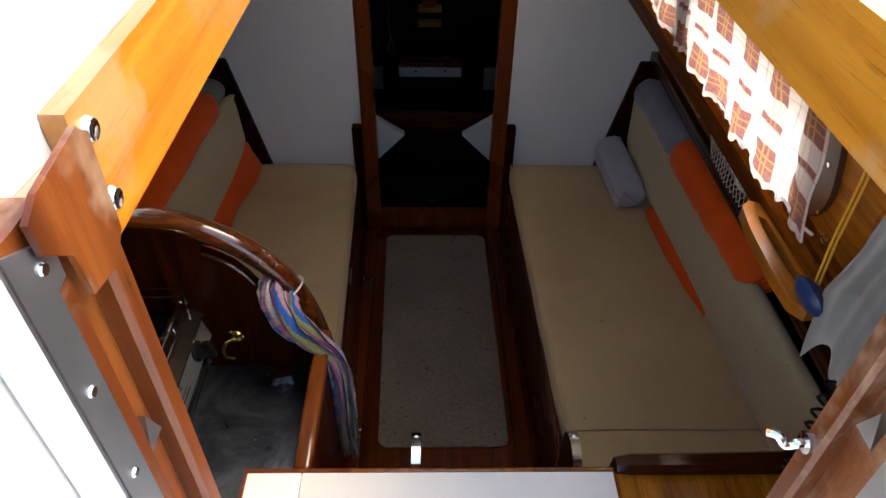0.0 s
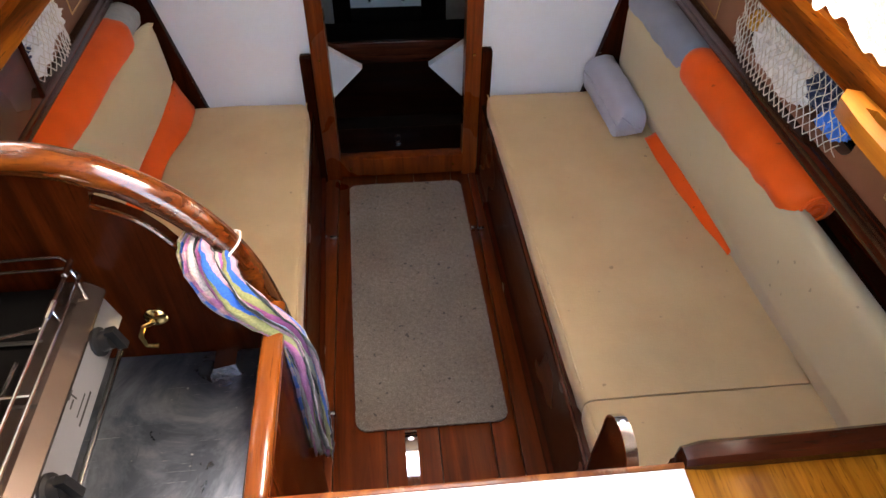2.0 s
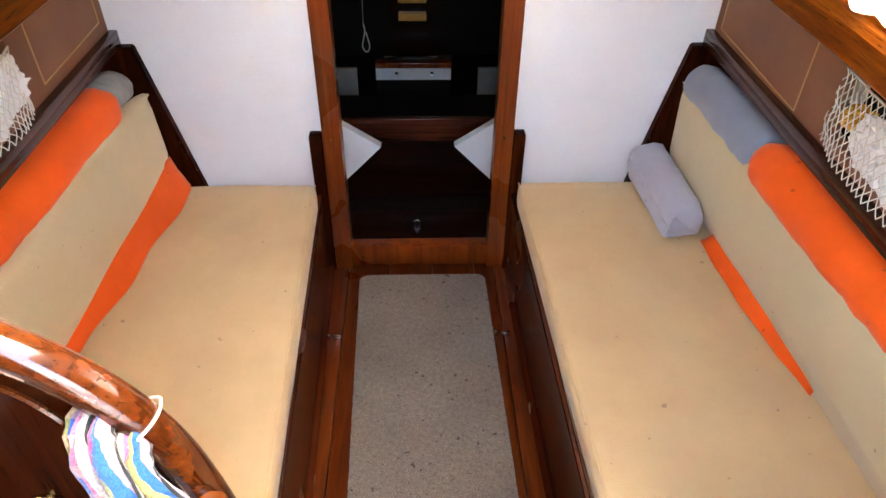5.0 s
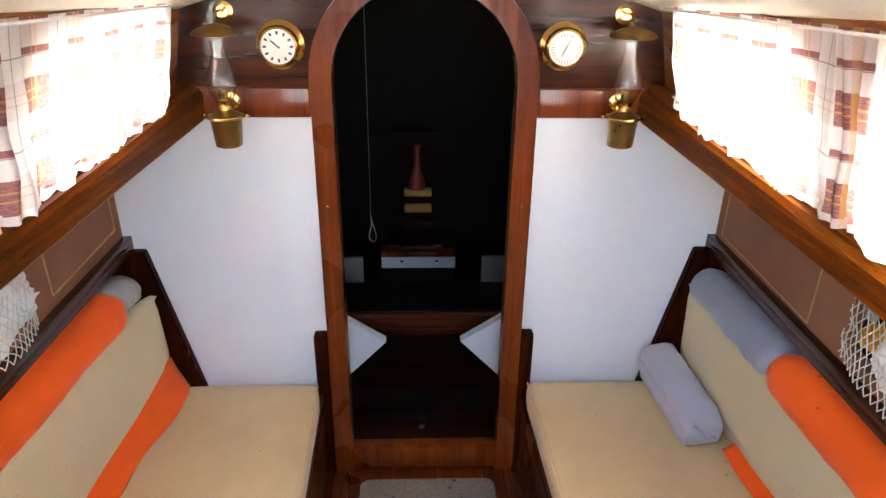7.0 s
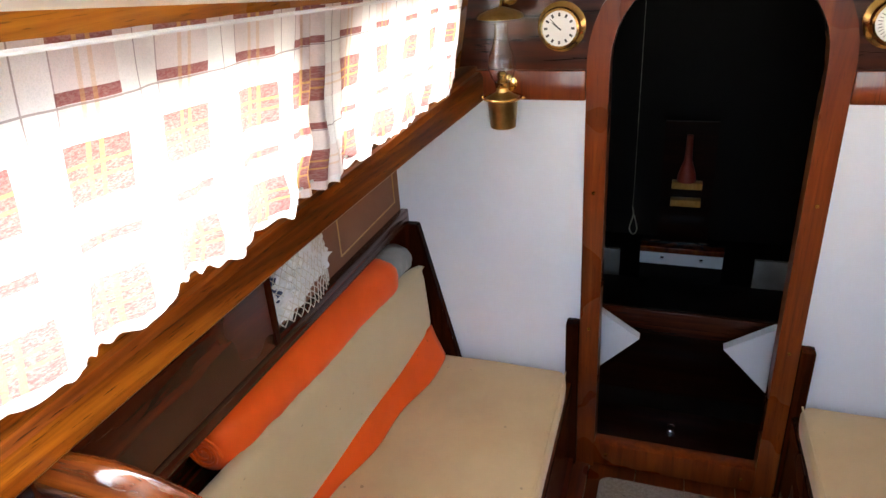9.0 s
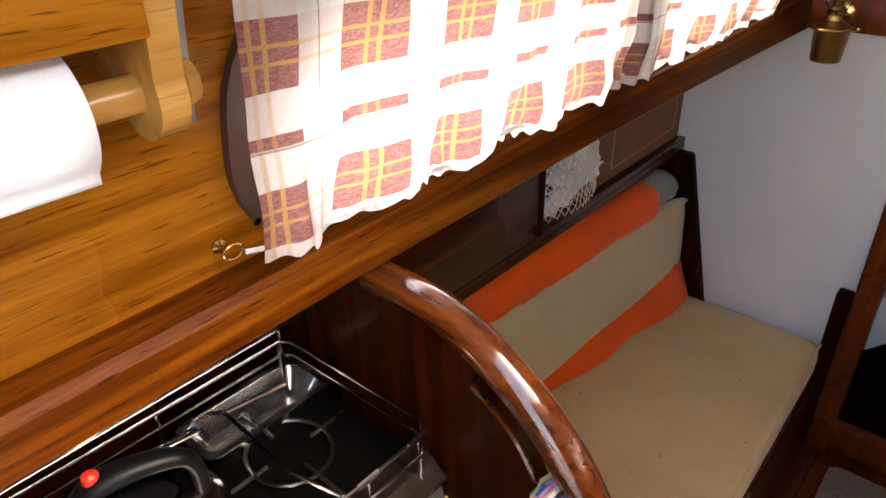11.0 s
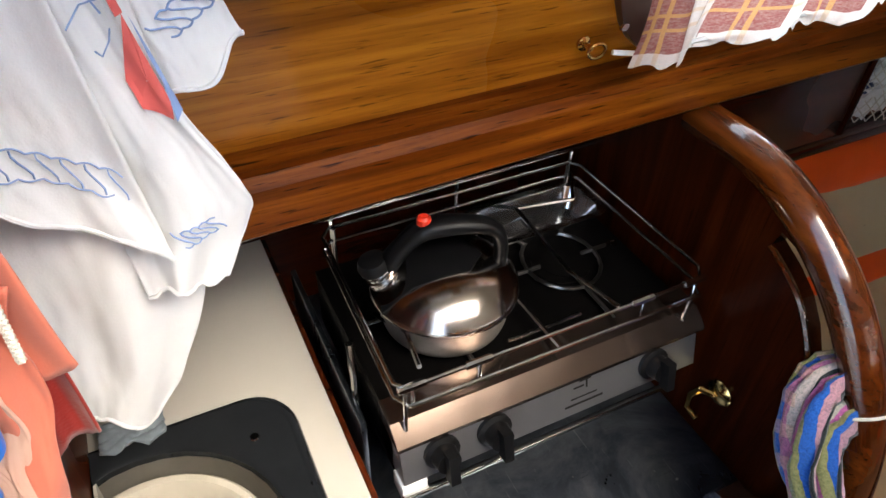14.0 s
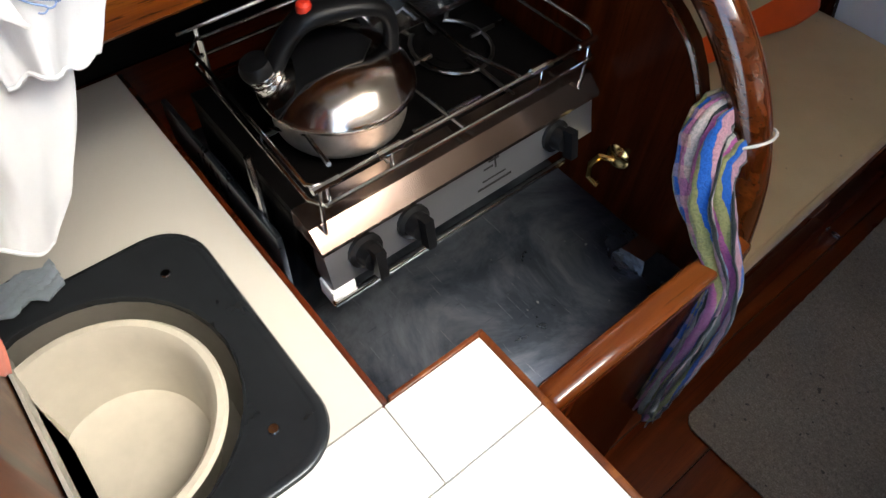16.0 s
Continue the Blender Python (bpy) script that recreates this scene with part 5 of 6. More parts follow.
for y in (0.712, 0.782, 1.022):
    b = B()
    c = panel_point(y, 0.932)
    rings = []
    d = Vector((0.97, 0, 0.23))
    u, w = Vector((0, 1, 0)), d.cross(Vector((0, 1, 0)))
    for r, h in ((0.0, 0), (0.023, 0), (0.023, 0.005), (0.017, 0.008), (0.015, 0.024), (0.0, 0.026)):
        rings.append([c + d * h + (u * math.cos(a) + w * math.sin(a)) * max(r, 1e-4) for a in [2 * math.pi * k / 16 for k in range(16)]])
    ring_faces(b, rings)
    k = part("knob", b, BLACK, st)
    b = B()
    g = [c + d * 0.022 + u * a * 0.006 + w * e for e in (-0.021, 0.021) for a in (-1, 1)]
    g2 = [p + d * 0.016 for p in g]
    vs = [b.verts.new(p) for p in (g[0], g[1], g[3], g[2])], [b.verts.new(p) for p in (g2[0], g2[1], g2[3], g2[2])]
    b.faces.new(vs[0]), b.faces.new(vs[1])
    for i in range(4):
        b.faces.new((vs[0][i], vs[0][(i + 1) % 4], vs[1][(i + 1) % 4], vs[1][i]))
    part("grip", b, BLACK, k)
# maker's mark as plain bars
for y, z, ln, h in ((0.905, 0.942, 0.016, 0.003), (0.915, 0.950, 0.018, 0.003), (0.917, 0.944, 0.003, 0.014), (0.913, 0.926, 0.040, 0.0025), (0.913, 0.917, 0.058, 0.0035)):
    b = B()
    p = [panel_point(y - ln / 2, z - h / 2, 0.0008), panel_point(y + ln / 2, z - h / 2, 0.0008), panel_point(y + ln / 2, z + h / 2, 0.0008), panel_point(y - ln / 2, z + h / 2, 0.0008)]
    b.faces.new([b.verts.new(q) for q in p])
    part("marking", b, INK, fp)
# fiddle rails
XR = XF - 0.002
b = B()
for z, g in ((1.052, 0.0), (1.028, 0.006)):
    loop = [(XB + 0.02, Y0 + 0.012, z), (XB + 0.005, Y0 + 0.025, z), (XB + 0.005, Y1 - 0.025, z), (XB + 0.02, Y1 - 0.012, z), (XR - 0.02, Y1 - 0.006, z), (XR + g, Y1 - 0.02, z), (XR + g, Y0 + 0.015, z), (XR - 0.012, Y0 + 0.004, z)]
    tube(b, loop + [loop[0]], 0.0026, 8, False)
part("rail", b, STEEL, st, "polished steel wire fiddle rail")
for y in (Y0 + 0.02, Y0 + 0.10, 0.985, Y1 - 0.03):
    b = B()
    tube(b, [(XR + 0.004, y, 1.022), (XR + 0.003, y, 1.050)], 0.0022, 8)
    tube(b, [(XR, y - 0.016, 1.052), (XR, y + 0.016, 1.052)], 0.0048, 8)
    part("clamp", b, CHROME, st)
for x, y in ((XB + 0.01, Y0 + 0.03), (XB + 0.01, Y1 - 0.03), (XR, Y0 + 0.012), (XR, Y1 - 0.025)):
    b = B()
    tube(b, [(x, y, 0.978), (x, y, 1.052)], 0.0026, 8)
    part("rail_post", b, STEEL, st)
b = B()
tube(b, [(XB + 0.002, Y0 + 0.005, 1.066), (XB + 0.002, 1.118, 1.074)], 0.0034, 8)
for y in (Y0 + 0.03, 0.88, Y1 - 0.02):
    tube(b, [(XB + 0.002, y, 0.97), (XB + 0.002, y, 1.069)], 0.003, 8)
part("back_rail", b, STEEL, st)
# pan supports
DARK_WIRE = plain("heat_darkened_wire", (0.20, 0.19, 0.18), 0.28, metal=1.0, grime=0.4, scale=20)
for cy in (0.785, 0.985):
    b = B()
    for d in ((1, 0), (-1, 0), (0, 1), (0, -1)):
        p0 = Vector((-0.60 + d[0] * 0.035, cy + d[1] * 0.035, 0.986))
        p1 = Vector((-0.60 + d[0] * 0.125, cy + d[1] * 0.095, 0.986))
        tube(b, [p0, p1, p1 + Vector((d[0] * 0.004, d[1] * 0.004, -0.010))], 0.0032, 6)
    tube(b, [Vector((-0.60 + 0.06 * math.cos(a), cy + 0.055 * math.sin(a), 0.986)) for a in [2 * math.pi * k / 20 for k in range(21)]], 0.003, 6, False)
    part("pan_support", b, DARK_WIRE, st)
    b = B()
    lathe(b, [(0, 0.978), (0.042, 0.978), (0.042, 0.980), (0.030, 0.981), (0.030, 0.982), (0, 0.983)], (-0.60, cy, 0), seg=24)
    part("burner", b, SOOT, st)
for pts in ([(-0.46, 0.70, 1.052), (-0.53, 0.715, 1.03), (-0.60, 0.70, 1.0)], [(-0.44, 0.95, 1.055), (-0.52, 0.935, 1.05), (-0.66, 0.94, 1.05), (-0.70, 0.93, 1.03)], [(-0.66, 0.94, 1.05), (-0.64, 1.02, 1.055), (-0.70, 1.06, 1.05)], [(-0.45, 0.885, 1.0), (-0.56, 0.88, 1.0), (-0.72, 0.885, 1.0)], [(-0.50, 0.84, 0.985), (-0.50, 0.95, 0.985)]):
    b = B()
    tube(b, pts, 0.003, 6)
    part("pot_holder", b, STEEL, st)
pan = thing("grill_pan", "shallow steel pan at the back of the stove", "pan", (-0.70, 0.97, 0.98))
b = B()
ring_faces(b, [[Vector((x, y, z)) for x, y in round_rect(-0.720 + i, -0.640 - i, 0.90 + i, 1.085 - i, 0.02, 4)] for i, z in ((0.012, 0.979), (0.0, 1.012), (-0.008, 1.014), (-0.008, 1.016), (0.003, 1.014), (0.016, 0.983))])
part("tray", b, STEEL, pan)
b = B()
tube(b, [(-0.700, 0.915, 1.013), (-0.700, 0.86, 1.020), (-0.700, 0.815, 1.022)], 0.007, 8, True, 0.5)
part("handle", b, STEEL, pan)

# kettle
POT = plain("stained_pot_steel", (0.66, 0.60, 0.54), 0.36, metal=0.9, grime=0.45, scale=16, bump=0.15)
KETTLE = plain("used_kettle_steel", (0.55, 0.50, 0.46), 0.15, metal=1.0, grime=0.35, scale=11, bump=0.12)
kt = thing("kettle", "polished steel kettle with black handle on the stove", "kettle", (-0.575, 0.795, 0.989))
KC = Vector((-0.574, 0.786, 0.0))
dirv = Vector((-0.30, -1.0, 0)).normalized()
side = Vector((-dirv.y, dirv.x, 0))
b = B()
lathe(b, [(0, 0.990), (0.072, 0.990), (0.079, 0.994), (0.0815, 1.003), (0.083, 1.022), (0.0845, 1.037), (0, 1.037)], KC, seg=56)
part("pot", b, POT, kt, "dull stained steel pot", angle=50)
b = B()
lathe(b, [(0, 1.0375), (0.086, 1.0375), (0.0905, 1.0405), (0.0935, 1.044), (0.0935, 1.048), (0.0905, 1.0515), (0.084, 1.060), (0.071, 1.072), (0.052, 1.082), (0.03, 1.088), (0, 1.090)], KC, seg=56)
part("body", b, KETTLE, kt, angle=50)
b = B()
o = KC + Vector((0, 0, 1.05))
tube(b, [o + dirv * 0.058 + Vector((0, 0, -0.004)), o + dirv * 0.076 + Vector((0, 0, 0.016)), o + dirv * 0.084 + Vector((0, 0, 0.031))], [0.027, 0.0215, 0.0195], 20)
for h in (0.0195, 0.0265):
    tube(b, [o + dirv * 0.0785 + Vector((0, 0, h)), o + dirv * 0.080 + Vector((0, 0, h + 0.003))], 0.0225, 20)
part("spout", b, STEEL, kt, angle=50)
b = B()
e = o + dirv * 0.084 + Vector((0, 0, 0.030))
tube(b, [e, e + Vector((0, 0, 0.006)) + dirv * 0.002, e + Vector((0, 0, 0.013)) + dirv * 0.004, e + Vector((0, 0, 0.015)) + dirv * 0.004], [0.0205, 0.021, 0.017, 0.006], 18)
part("spout_lid", b, BLACK, kt)
b = B()
hd = [(0.070, 0.030), (0.060, 0.048), (0.044, 0.068), (0.026, 0.082), (-0.004, 0.086), (-0.036, 0.083), (-0.058, 0.074), (-0.067, 0.056), (-0.068, 0.030), (-0.066, 0.006)]
tube(b, curve_points([o + dirv * f + Vector((0, 0, h)) for f, h in hd], 40), [0.0085 + 0.004 * math.exp(-((k - 14) / 9) ** 2) + 0.003 * math.exp(-((k - 2) / 4) ** 2) for k in range(41)], 12, True, 1.35, tuple(side))
part("handle", b, BLACK, kt)
b = B()
tube(b, [o + dirv * 0.026 + Vector((0, 0, 0.086)), o + dirv * 0.026 + Vector((0, 0, 0.099)), o + dirv * 0.026 + Vector((0, 0, 0.102))], [0.0095, 0.0085, 0.005], 10)
part("button", b, RED, kt, "red plastic button")
b = B()
rings = []
for k in range(25):
    a = lerp(-1.0, 1.0, k / 24)
    rim = []
    for f in (0.0, 0.35, 0.7, 1.0):
        reach = lerp(0.082, -0.045 + 0.02 * abs(a), f)
        wide = side * a * lerp(0.050, 0.030, f)
        p = dirv * reach + wide
        r = p.length
        z = 1.0925 - 2.6 * r * r - 60 * max(0, r - 0.06) ** 2 * 0.4
        rim.append(KC + p + Vector((0, 0, max(z, 1.052))))
    rings.append(rim + [q - Vector((0, 0, 0.004)) for q in rim[::-1]])
ring_faces(b, rings)
part("shield", b, BLACK, kt, "black plastic heat shield")

# gas tap and pin on the divider
tp = thing("gas_tap", "brass gas tap with angled lever on the divider", "tap", (-0.386, 1.12, 0.869))
b = B()
lathe(b, [(0, 0), (0.020, 0), (0.020, -0.004), (0.014, -0.010), (0, -0.012)], (-0.375, 1.1195, 0.873), "y", 18)
part("rose", b, BRASS, tp)
b = B()
tube(b, [(-0.375, 1.108, 0.873), (-0.392, 1.098, 0.872), (-0.402, 1.096, 0.850), (-0.398, 1.094, 0.828), (-0.378, 1.094, 0.824)], 0.0048, 8)
part("lever", b, BRASS, tp)
b = B()
lathe(b, [(0, 0), (0.013, 0), (0.013, -0.012), (0.009, -0.017), (0, -0.018)], (-0.448, 1.1195, 0.889), "y", 14)
single("gimbal_pin", b, BRASS, "brass gimbal bolt of the stove on the divider", "bolt")
b = B()
box(b, (-0.80, 0.640, 0.775), (-0.50, 0.648, 0.93), 0.002)
single("stove_guard", b, SHEET, "dull steel guard plate beside the stove", "plate")
b = B()
tube(b, [(-0.55, 0.650, 1.02), (-0.545, 0.651, 0.97), (-0.548, 0.651, 0.90)], 0.005, 8)
tube(b, [(-0.55, 0.650, 1.02), (-0.553, 0.651, 0.97), (-0.543, 0.652, 0.92)], 0.004, 8)
single("stove_hanger", b, STEEL, "thin bent steel hanger beside the stove", "hanger")


# striped cloth hung over the handrail
def hanging_strip(name, label, line, width_at, mat, waves, seed, category="cloth", group=""):
    g = []
    nu, nv = 26, len(line) - 1
    for i in range(nu + 1):
        u = i / nu
        row = []
        for j, p in enumerate(line):
            t = j / nv
            d = (line[min(j + 1, nv)] - line[max(j - 1, 0)]).normalized()
            side = Vector((0.80, -0.42, 0)) - d * d.dot(Vector((0.80, -0.42, 0)))
            side.normalize()
            nrm = d.cross(side)
            w = width_at(t)
            off = (u - 0.5) * w + 0.0035 * noise.noise(Vector((t * 46, u * 2, seed + 4)))
            rag = 0.008 * noise.noise(Vector((u * 9, 3, seed))) * (t > 0.9)
            row.append(p + side * (off + 0.006 * noise.noise(Vector((u * 3, t * 5, seed)))) + nrm * (0.007 * math.sin(u * waves + 7.0 * t) + 0.005 * math.sin(u * waves * 2.3 + 13 * t) + 0.003 * noise.noise(Vector((u * 14, t * 30, seed))) + 0.010 * math.sin(math.pi * u)) + d * rag * 5)
        g.append(row)
    return sheet_mesh(g, mat, name, label, category, 0.003, lambda a, b: (a / nu, b / nv))


line = curve_points([(-0.262, 1.155, 0.990), (-0.268, 1.125, 1.040), (-0.266, 1.092, 1.02), (-0.240, 1.068, 0.97), (-0.195, 1.058, 0.925), (-0.150, 1.056, 0.875), (-0.138, 1.058, 0.78), (-0.137, 1.060, 0.64), (-0.138, 1.060, 0.50)], 44)
hanging_strip("striped_cloth", "striped pink, blue and yellow dish cloth hung on the handrail", line, lambda t: 0.030 + 0.052 * math.exp(-((t - 0.36) / 0.17) ** 2) + 0.012 * math.exp(-((t - 0.95) / 0.2) ** 2), STRIPES, 15, 2)
line2 = curve_points([(-0.236, 1.155, 0.96), (-0.238, 1.125, 1.015), (-0.228, 1.088, 0.985), (-0.185, 1.076, 0.935), (-0.140, 1.078, 0.86), (-0.126, 1.086, 0.72), (-0.124, 1.082, 0.58), (-0.126, 1.074, 0.465)], 40)
hanging_strip("striped_cloth", "ragged end of the striped dish cloth", line2, lambda t: 0.028 + 0.018 * math.sin(3.1 * t), STRIPES, 9, 6)
b = B()
ring = [(-0.243, 1.094, 1.010), (-0.222, 1.100, 1.022), (-0.205, 1.128, 1.030), (-0.215, 1.160, 1.022), (-0.250, 1.162, 1.005), (-0.270, 1.150, 0.998)]
tube(b, curve_points(ring, 20), 0.0019, 6)
tube(b, curve_points([(-0.243, 1.094, 1.010), (-0.228, 1.092, 0.990), (-0.212, 1.096, 0.968)], 8), 0.0019, 6)
tube(b, curve_points([(-0.243, 1.094, 1.010), (-0.262, 1.088, 1.008), (-0.268, 1.080, 1.004)], 8), 0.0019, 6)
single("cloth_string", b, ROPE, "white string tying the cloth to the handrail", "string")
b = B()
prism(b, [(-0.30, 0.769), (-0.245, 0.769), (-0.25, 0.80), (-0.29, 0.79)], 1.06, 1.10, "xz")
single("steel_bracket", b, CHROME, "bent bright steel bracket behind the cloth", "bracket", smooth=False)

# kitchen roll on its wooden holder
kr = thing("paper_holder", "varnished wooden shelf with kitchen paper holder", "paper holder", (-0.50, 0.75, 1.48))
AX, AZ = -0.477, 1.522
b = B()
tube(b, [(AX, 0.545, AZ), (AX, 0.885, AZ)], 0.014, 14)
part("dowel", b, YELLOW_WOOD, kr)
for y in (0.858, 0.520):
    b = B()
    prism(b, [(-0.545, 1.640), (-0.545, 1.545), (-0.520, 1.520)] + [(AX + 0.034 * math.cos(radians(a)), AZ + 0.034 * math.sin(radians(a))) for a in range(200, 391, 15)] + [(-0.436, 1.580), (-0.430, 1.640)], y, y + 0.022, "xz")
    part("bracket", b, YELLOW_WOOD, kr, smooth=False)
b = B()
box(b, (-0.442, 0.36, 1.566), (-0.426, 0.857, 1.650), 0.004)
part("shelf", b, TEAK, kr)
b = B()
lathe(b, [(0, 0), (0.016, 0), (0.020, 0.005), (0.016, 0.016), (0, 0.020)], (AX, 0.884, AZ), "y", 16)
part("dowel_knob", b, YELLOW_WOOD, kr)
b = B()
lathe(b, [(0.017, 0.0), (0.042, 0.0), (0.043, 0.003), (0.043, 0.237), (0.042, 0.240), (0.017, 0.240), (0.017, 0.0)], (AX, 0.572, AZ), "y", 40)
single("kitchen_roll", b, PAPER, "white kitchen paper roll on a wooden dowel", "paper roll")
g = [[Vector((AX + 0.0438 * math.cos(radians(a)), lerp(0.573, 0.811, i / 8), AZ + 0.0442 * math.sin(radians(a)))) for a in range(0, -50, -8)] + [Vector((AX + 0.0265 - 0.001 * k, lerp(0.573, 0.811, i / 8), AZ - 0.0365 - 0.004 * k)) for k in range(3)] for i in range(9)]
sheet_mesh(g, PAPER, "paper_sheet", "loose white end of the kitchen paper roll", "paper", 0.001)
g = [[Vector((-0.556 + (z - 1.44) * 0.2 + 0.004 * math.sin(y * 90), y, z)) for z in (1.465, 1.5, 1.54, 1.58, 1.62)] for y in [lerp(0.888, 0.962, k / 10) for k in range(11)]]
sheet_mesh(g, GREY_VINYL, "vinyl_flap", "grey vinyl flap hanging beside the curtain", "flap", 0.002)


# white sailing-print towel hanging by the galley
def drape(name, label, top_pt, rows, mat, seed, thick=0.002, folds=7.0, category="towel", n=60, droop=0.03):
    """Cloth hung from above: rows of (z, centre x, centre y, direction degrees, width, fold depth)."""
    g = []
    nu, m = n, 40
    keys = [Vector(r[:3]) for r in rows]
    for i in range(nu + 1):
        u = i / nu
        row = []
        for j in range(m + 1):
            f = j / m * (len(rows) - 1)
            k = min(int(f), len(rows) - 2)
            t = f - k
            t = t * t * (3 - 2 * t)
            z, x, y, a, w, dp = [lerp(p, q, t) for p, q in zip(rows[k], rows[k + 1])]
            a = radians(a)
            d, nn = Vector((math.cos(a), math.sin(a), 0)), Vector((-math.sin(a), math.cos(a), 0))
            wob = noise.noise(Vector((u * 3.2, j / m * 2.0, seed)))
            z2 = z + (0.02 * math.sin(u * 9 + seed) + droop * (abs(u - 0.5) * 2) ** 2 * (1 if seed % 2 else -1)) * (j / m) ** 2
            row.append(Vector((x, y, z2)) + d * (u - 0.5) * w + nn * (dp * math.sin(u * folds + seed + wob * 2.0) + 0.012 * wob))
        g.append(row)
    ob = sheet_mesh(g, mat, name, label, category, thick)
    return ob, g


# hanging cloths whose edges slope: (z, y) of the top and bottom corners
def slope_cloth(name, label, at, turn, top, bottom, mat, seed, depth=0.007, folds=9.0, category="towel", bulge=0.8, n=56):
    """Cloth in an upright plane through at; top and bottom give (y, z) of the after and forward corners."""
    d = Vector((math.cos(radians(turn)), math.sin(radians(turn)), 0))
    nn = Vector((d.y, -d.x, 0))
    g = []
    for i in range(n + 1):
        u, row = i / n, []
        for j in range(n + 1):
            v = j / n
            y = lerp(lerp(top[0][0], top[1][0], u), lerp(bottom[0][0], bottom[1][0], u), v ** bulge)
            z = lerp(lerp(top[0][1], top[1][1], u), lerp(bottom[0][1], bottom[1][1], u), v)
            z += v ** 3 * (0.006 * math.sin(u * 8 + seed) + 0.010 * noise.noise(Vector((u * 4, seed, 0))))
            y += 0.007 * noise.noise(Vector((v * 4, u * 2, seed + 5)))
            s = (y - at[1]) / d.y
            wave = depth * (0.35 + v) * math.sin(u * folds + seed + 2.2 * noise.noise(Vector((u * 2, v * 2.2, seed)))) + 0.007 * noise.noise(Vector((u * 4, v * 3, seed + 2))) + 0.0015 * noise.noise(Vector((u * 12, v * 9, seed)))
            row.append(Vector((at[0], at[1], z)) + d * s + nn * wave)
        g.append(row)
    return sheet_mesh(g, mat, name, label, category, 0.0018), g


def edge_cloth(name, label, x, after, fore, mat, seed, depth=0.006, folds=8.0, n=52):
    """Hanging cloth in a fore-and-aft plane between two drawn side edges of (y, z) points."""
    a = curve_points([(x, *p) for p in after], n)
    c = curve_points([(x, *p) for p in fore], n)
    g = []
    for i in range(n + 1):
        u, row = i / n, []
        for j in range(n + 1):
            v = j / n
            p = a[j].lerp(c[j], u)
            p.z += v ** 3 * 0.005 * math.sin(u * 9 + seed)
            w = depth * (0.3 + v) * math.sin(u * folds + seed + 2.2 * noise.noise(Vector((u * 2, v * 2.2, seed)))) + 0.006 * noise.noise(Vector((u * 4, v * 3, seed + 2)))
            w += 0.0016 * noise.noise(Vector((u * 13, v * 10, seed)))
            row.append(p + Vector((w, 0, 0)))
        g.append(row)
    ob = sheet_mesh(g, mat, name, label, "towel", 0.0018)
    b = B()
    tube(b, [row[n] + Vector((0.0008, 0, 0.002)) for row in g], 0.0016, 6)
    part("hem", b, mat, ob)
    return ob, [p for row in g for p in row]


edge_cloth("tea_towel", "long white cotton tea towel hanging over the sink", -0.415, [(0.392, 1.56), (0.398, 1.35), (0.403, 1.197)], [(0.515, 1.56), (0.522, 1.33), (0.486, 1.215), (0.452, 1.163)], WHITE_COTTON, 3)
corner_cloth, corner_pts = edge_cloth("tea_towel", "white cotton tea towel corner printed with blue rope", -0.412, [(0.47, 1.66), (0.49, 1.52), (0.512, 1.427)], [(0.52, 1.66), (0.551, 1.524), (0.572, 1.458)], WHITE_COTTON, 12, 0.004, 5)
sail_cloth, sail_pts = edge_cloth("sailing_towel", "white tea towel printed with red sails and blue rope", -0.402, [(0.44, 1.66), (0.466, 1.46), (0.478, 1.302)], [(0.505, 1.66), (0.522, 1.46), (0.553, 1.372), (0.554, 1.342), (0.531, 1.297)], WHITE_COTTON, 11, 0.005, 7)
front_cloth, front_pts = edge_cloth("sailing_towel", "front fold of white tea towel with blue rope border", -0.390, [(0.370, 1.68), (0.380, 1.54), (0.392, 1.432)], [(0.468, 1.68), (0.488, 1.45), (0.501, 1.338)], WHITE_COTTON, 6, 0.006, 7)


def on_cloth(pts, y, z, lift=0.0035):
    near = sorted(((p.y - y) ** 2 + (p.z - z) ** 2 + 1e-7, p.x, i) for i, p in enumerate(pts))[:5]
    return Vector((sum(x / w for w, x, i in near) / sum(1 / w for w, x, i in near) + lift, y, z))


def rope_print(cloth, pts, a, c, turns, half):
    """A printed rope: two wavy outlines and slanted strands."""
    a, c = Vector((0, *a)), Vector((0, *c))
    d = (c - a).normalized()
    up = Vector((0, -d.z, d.y))
    bm = B()
    for e in (1, -1):
        tube(bm, [on_cloth(pts, *(a.lerp(c, k / 48) + up * half * e * (0.8 + 0.2 * abs(math.sin(k / 48 * turns * math.pi))))[1:]) for k in range(49)], 0.0006, 4, False)
    for k in range(turns + 1):
        p = a.lerp(c, k / turns)
        tube(bm, [on_cloth(pts, *(p + up * half * 0.85 * e - d * half * 0.9 * math.sin(e * 1.5))[1:]) for e in (-1, -0.6, -0.2, 0.2, 0.6, 1)], 0.0006, 4, False)
    part("rope_print", bm, BLUE_INK, cloth, "blue rope border print")


rope_print(front_cloth, front_pts, (0.425, 1.437), (0.485, 1.400), 6, 0.0085)
rope_print(corner_cloth, corner_pts, (0.530, 1.478), (0.556, 1.492), 4, 0.0075)
rope_print(sail_cloth, sail_pts, (0.509, 1.349), (0.531, 1.350), 4, 0.0065)


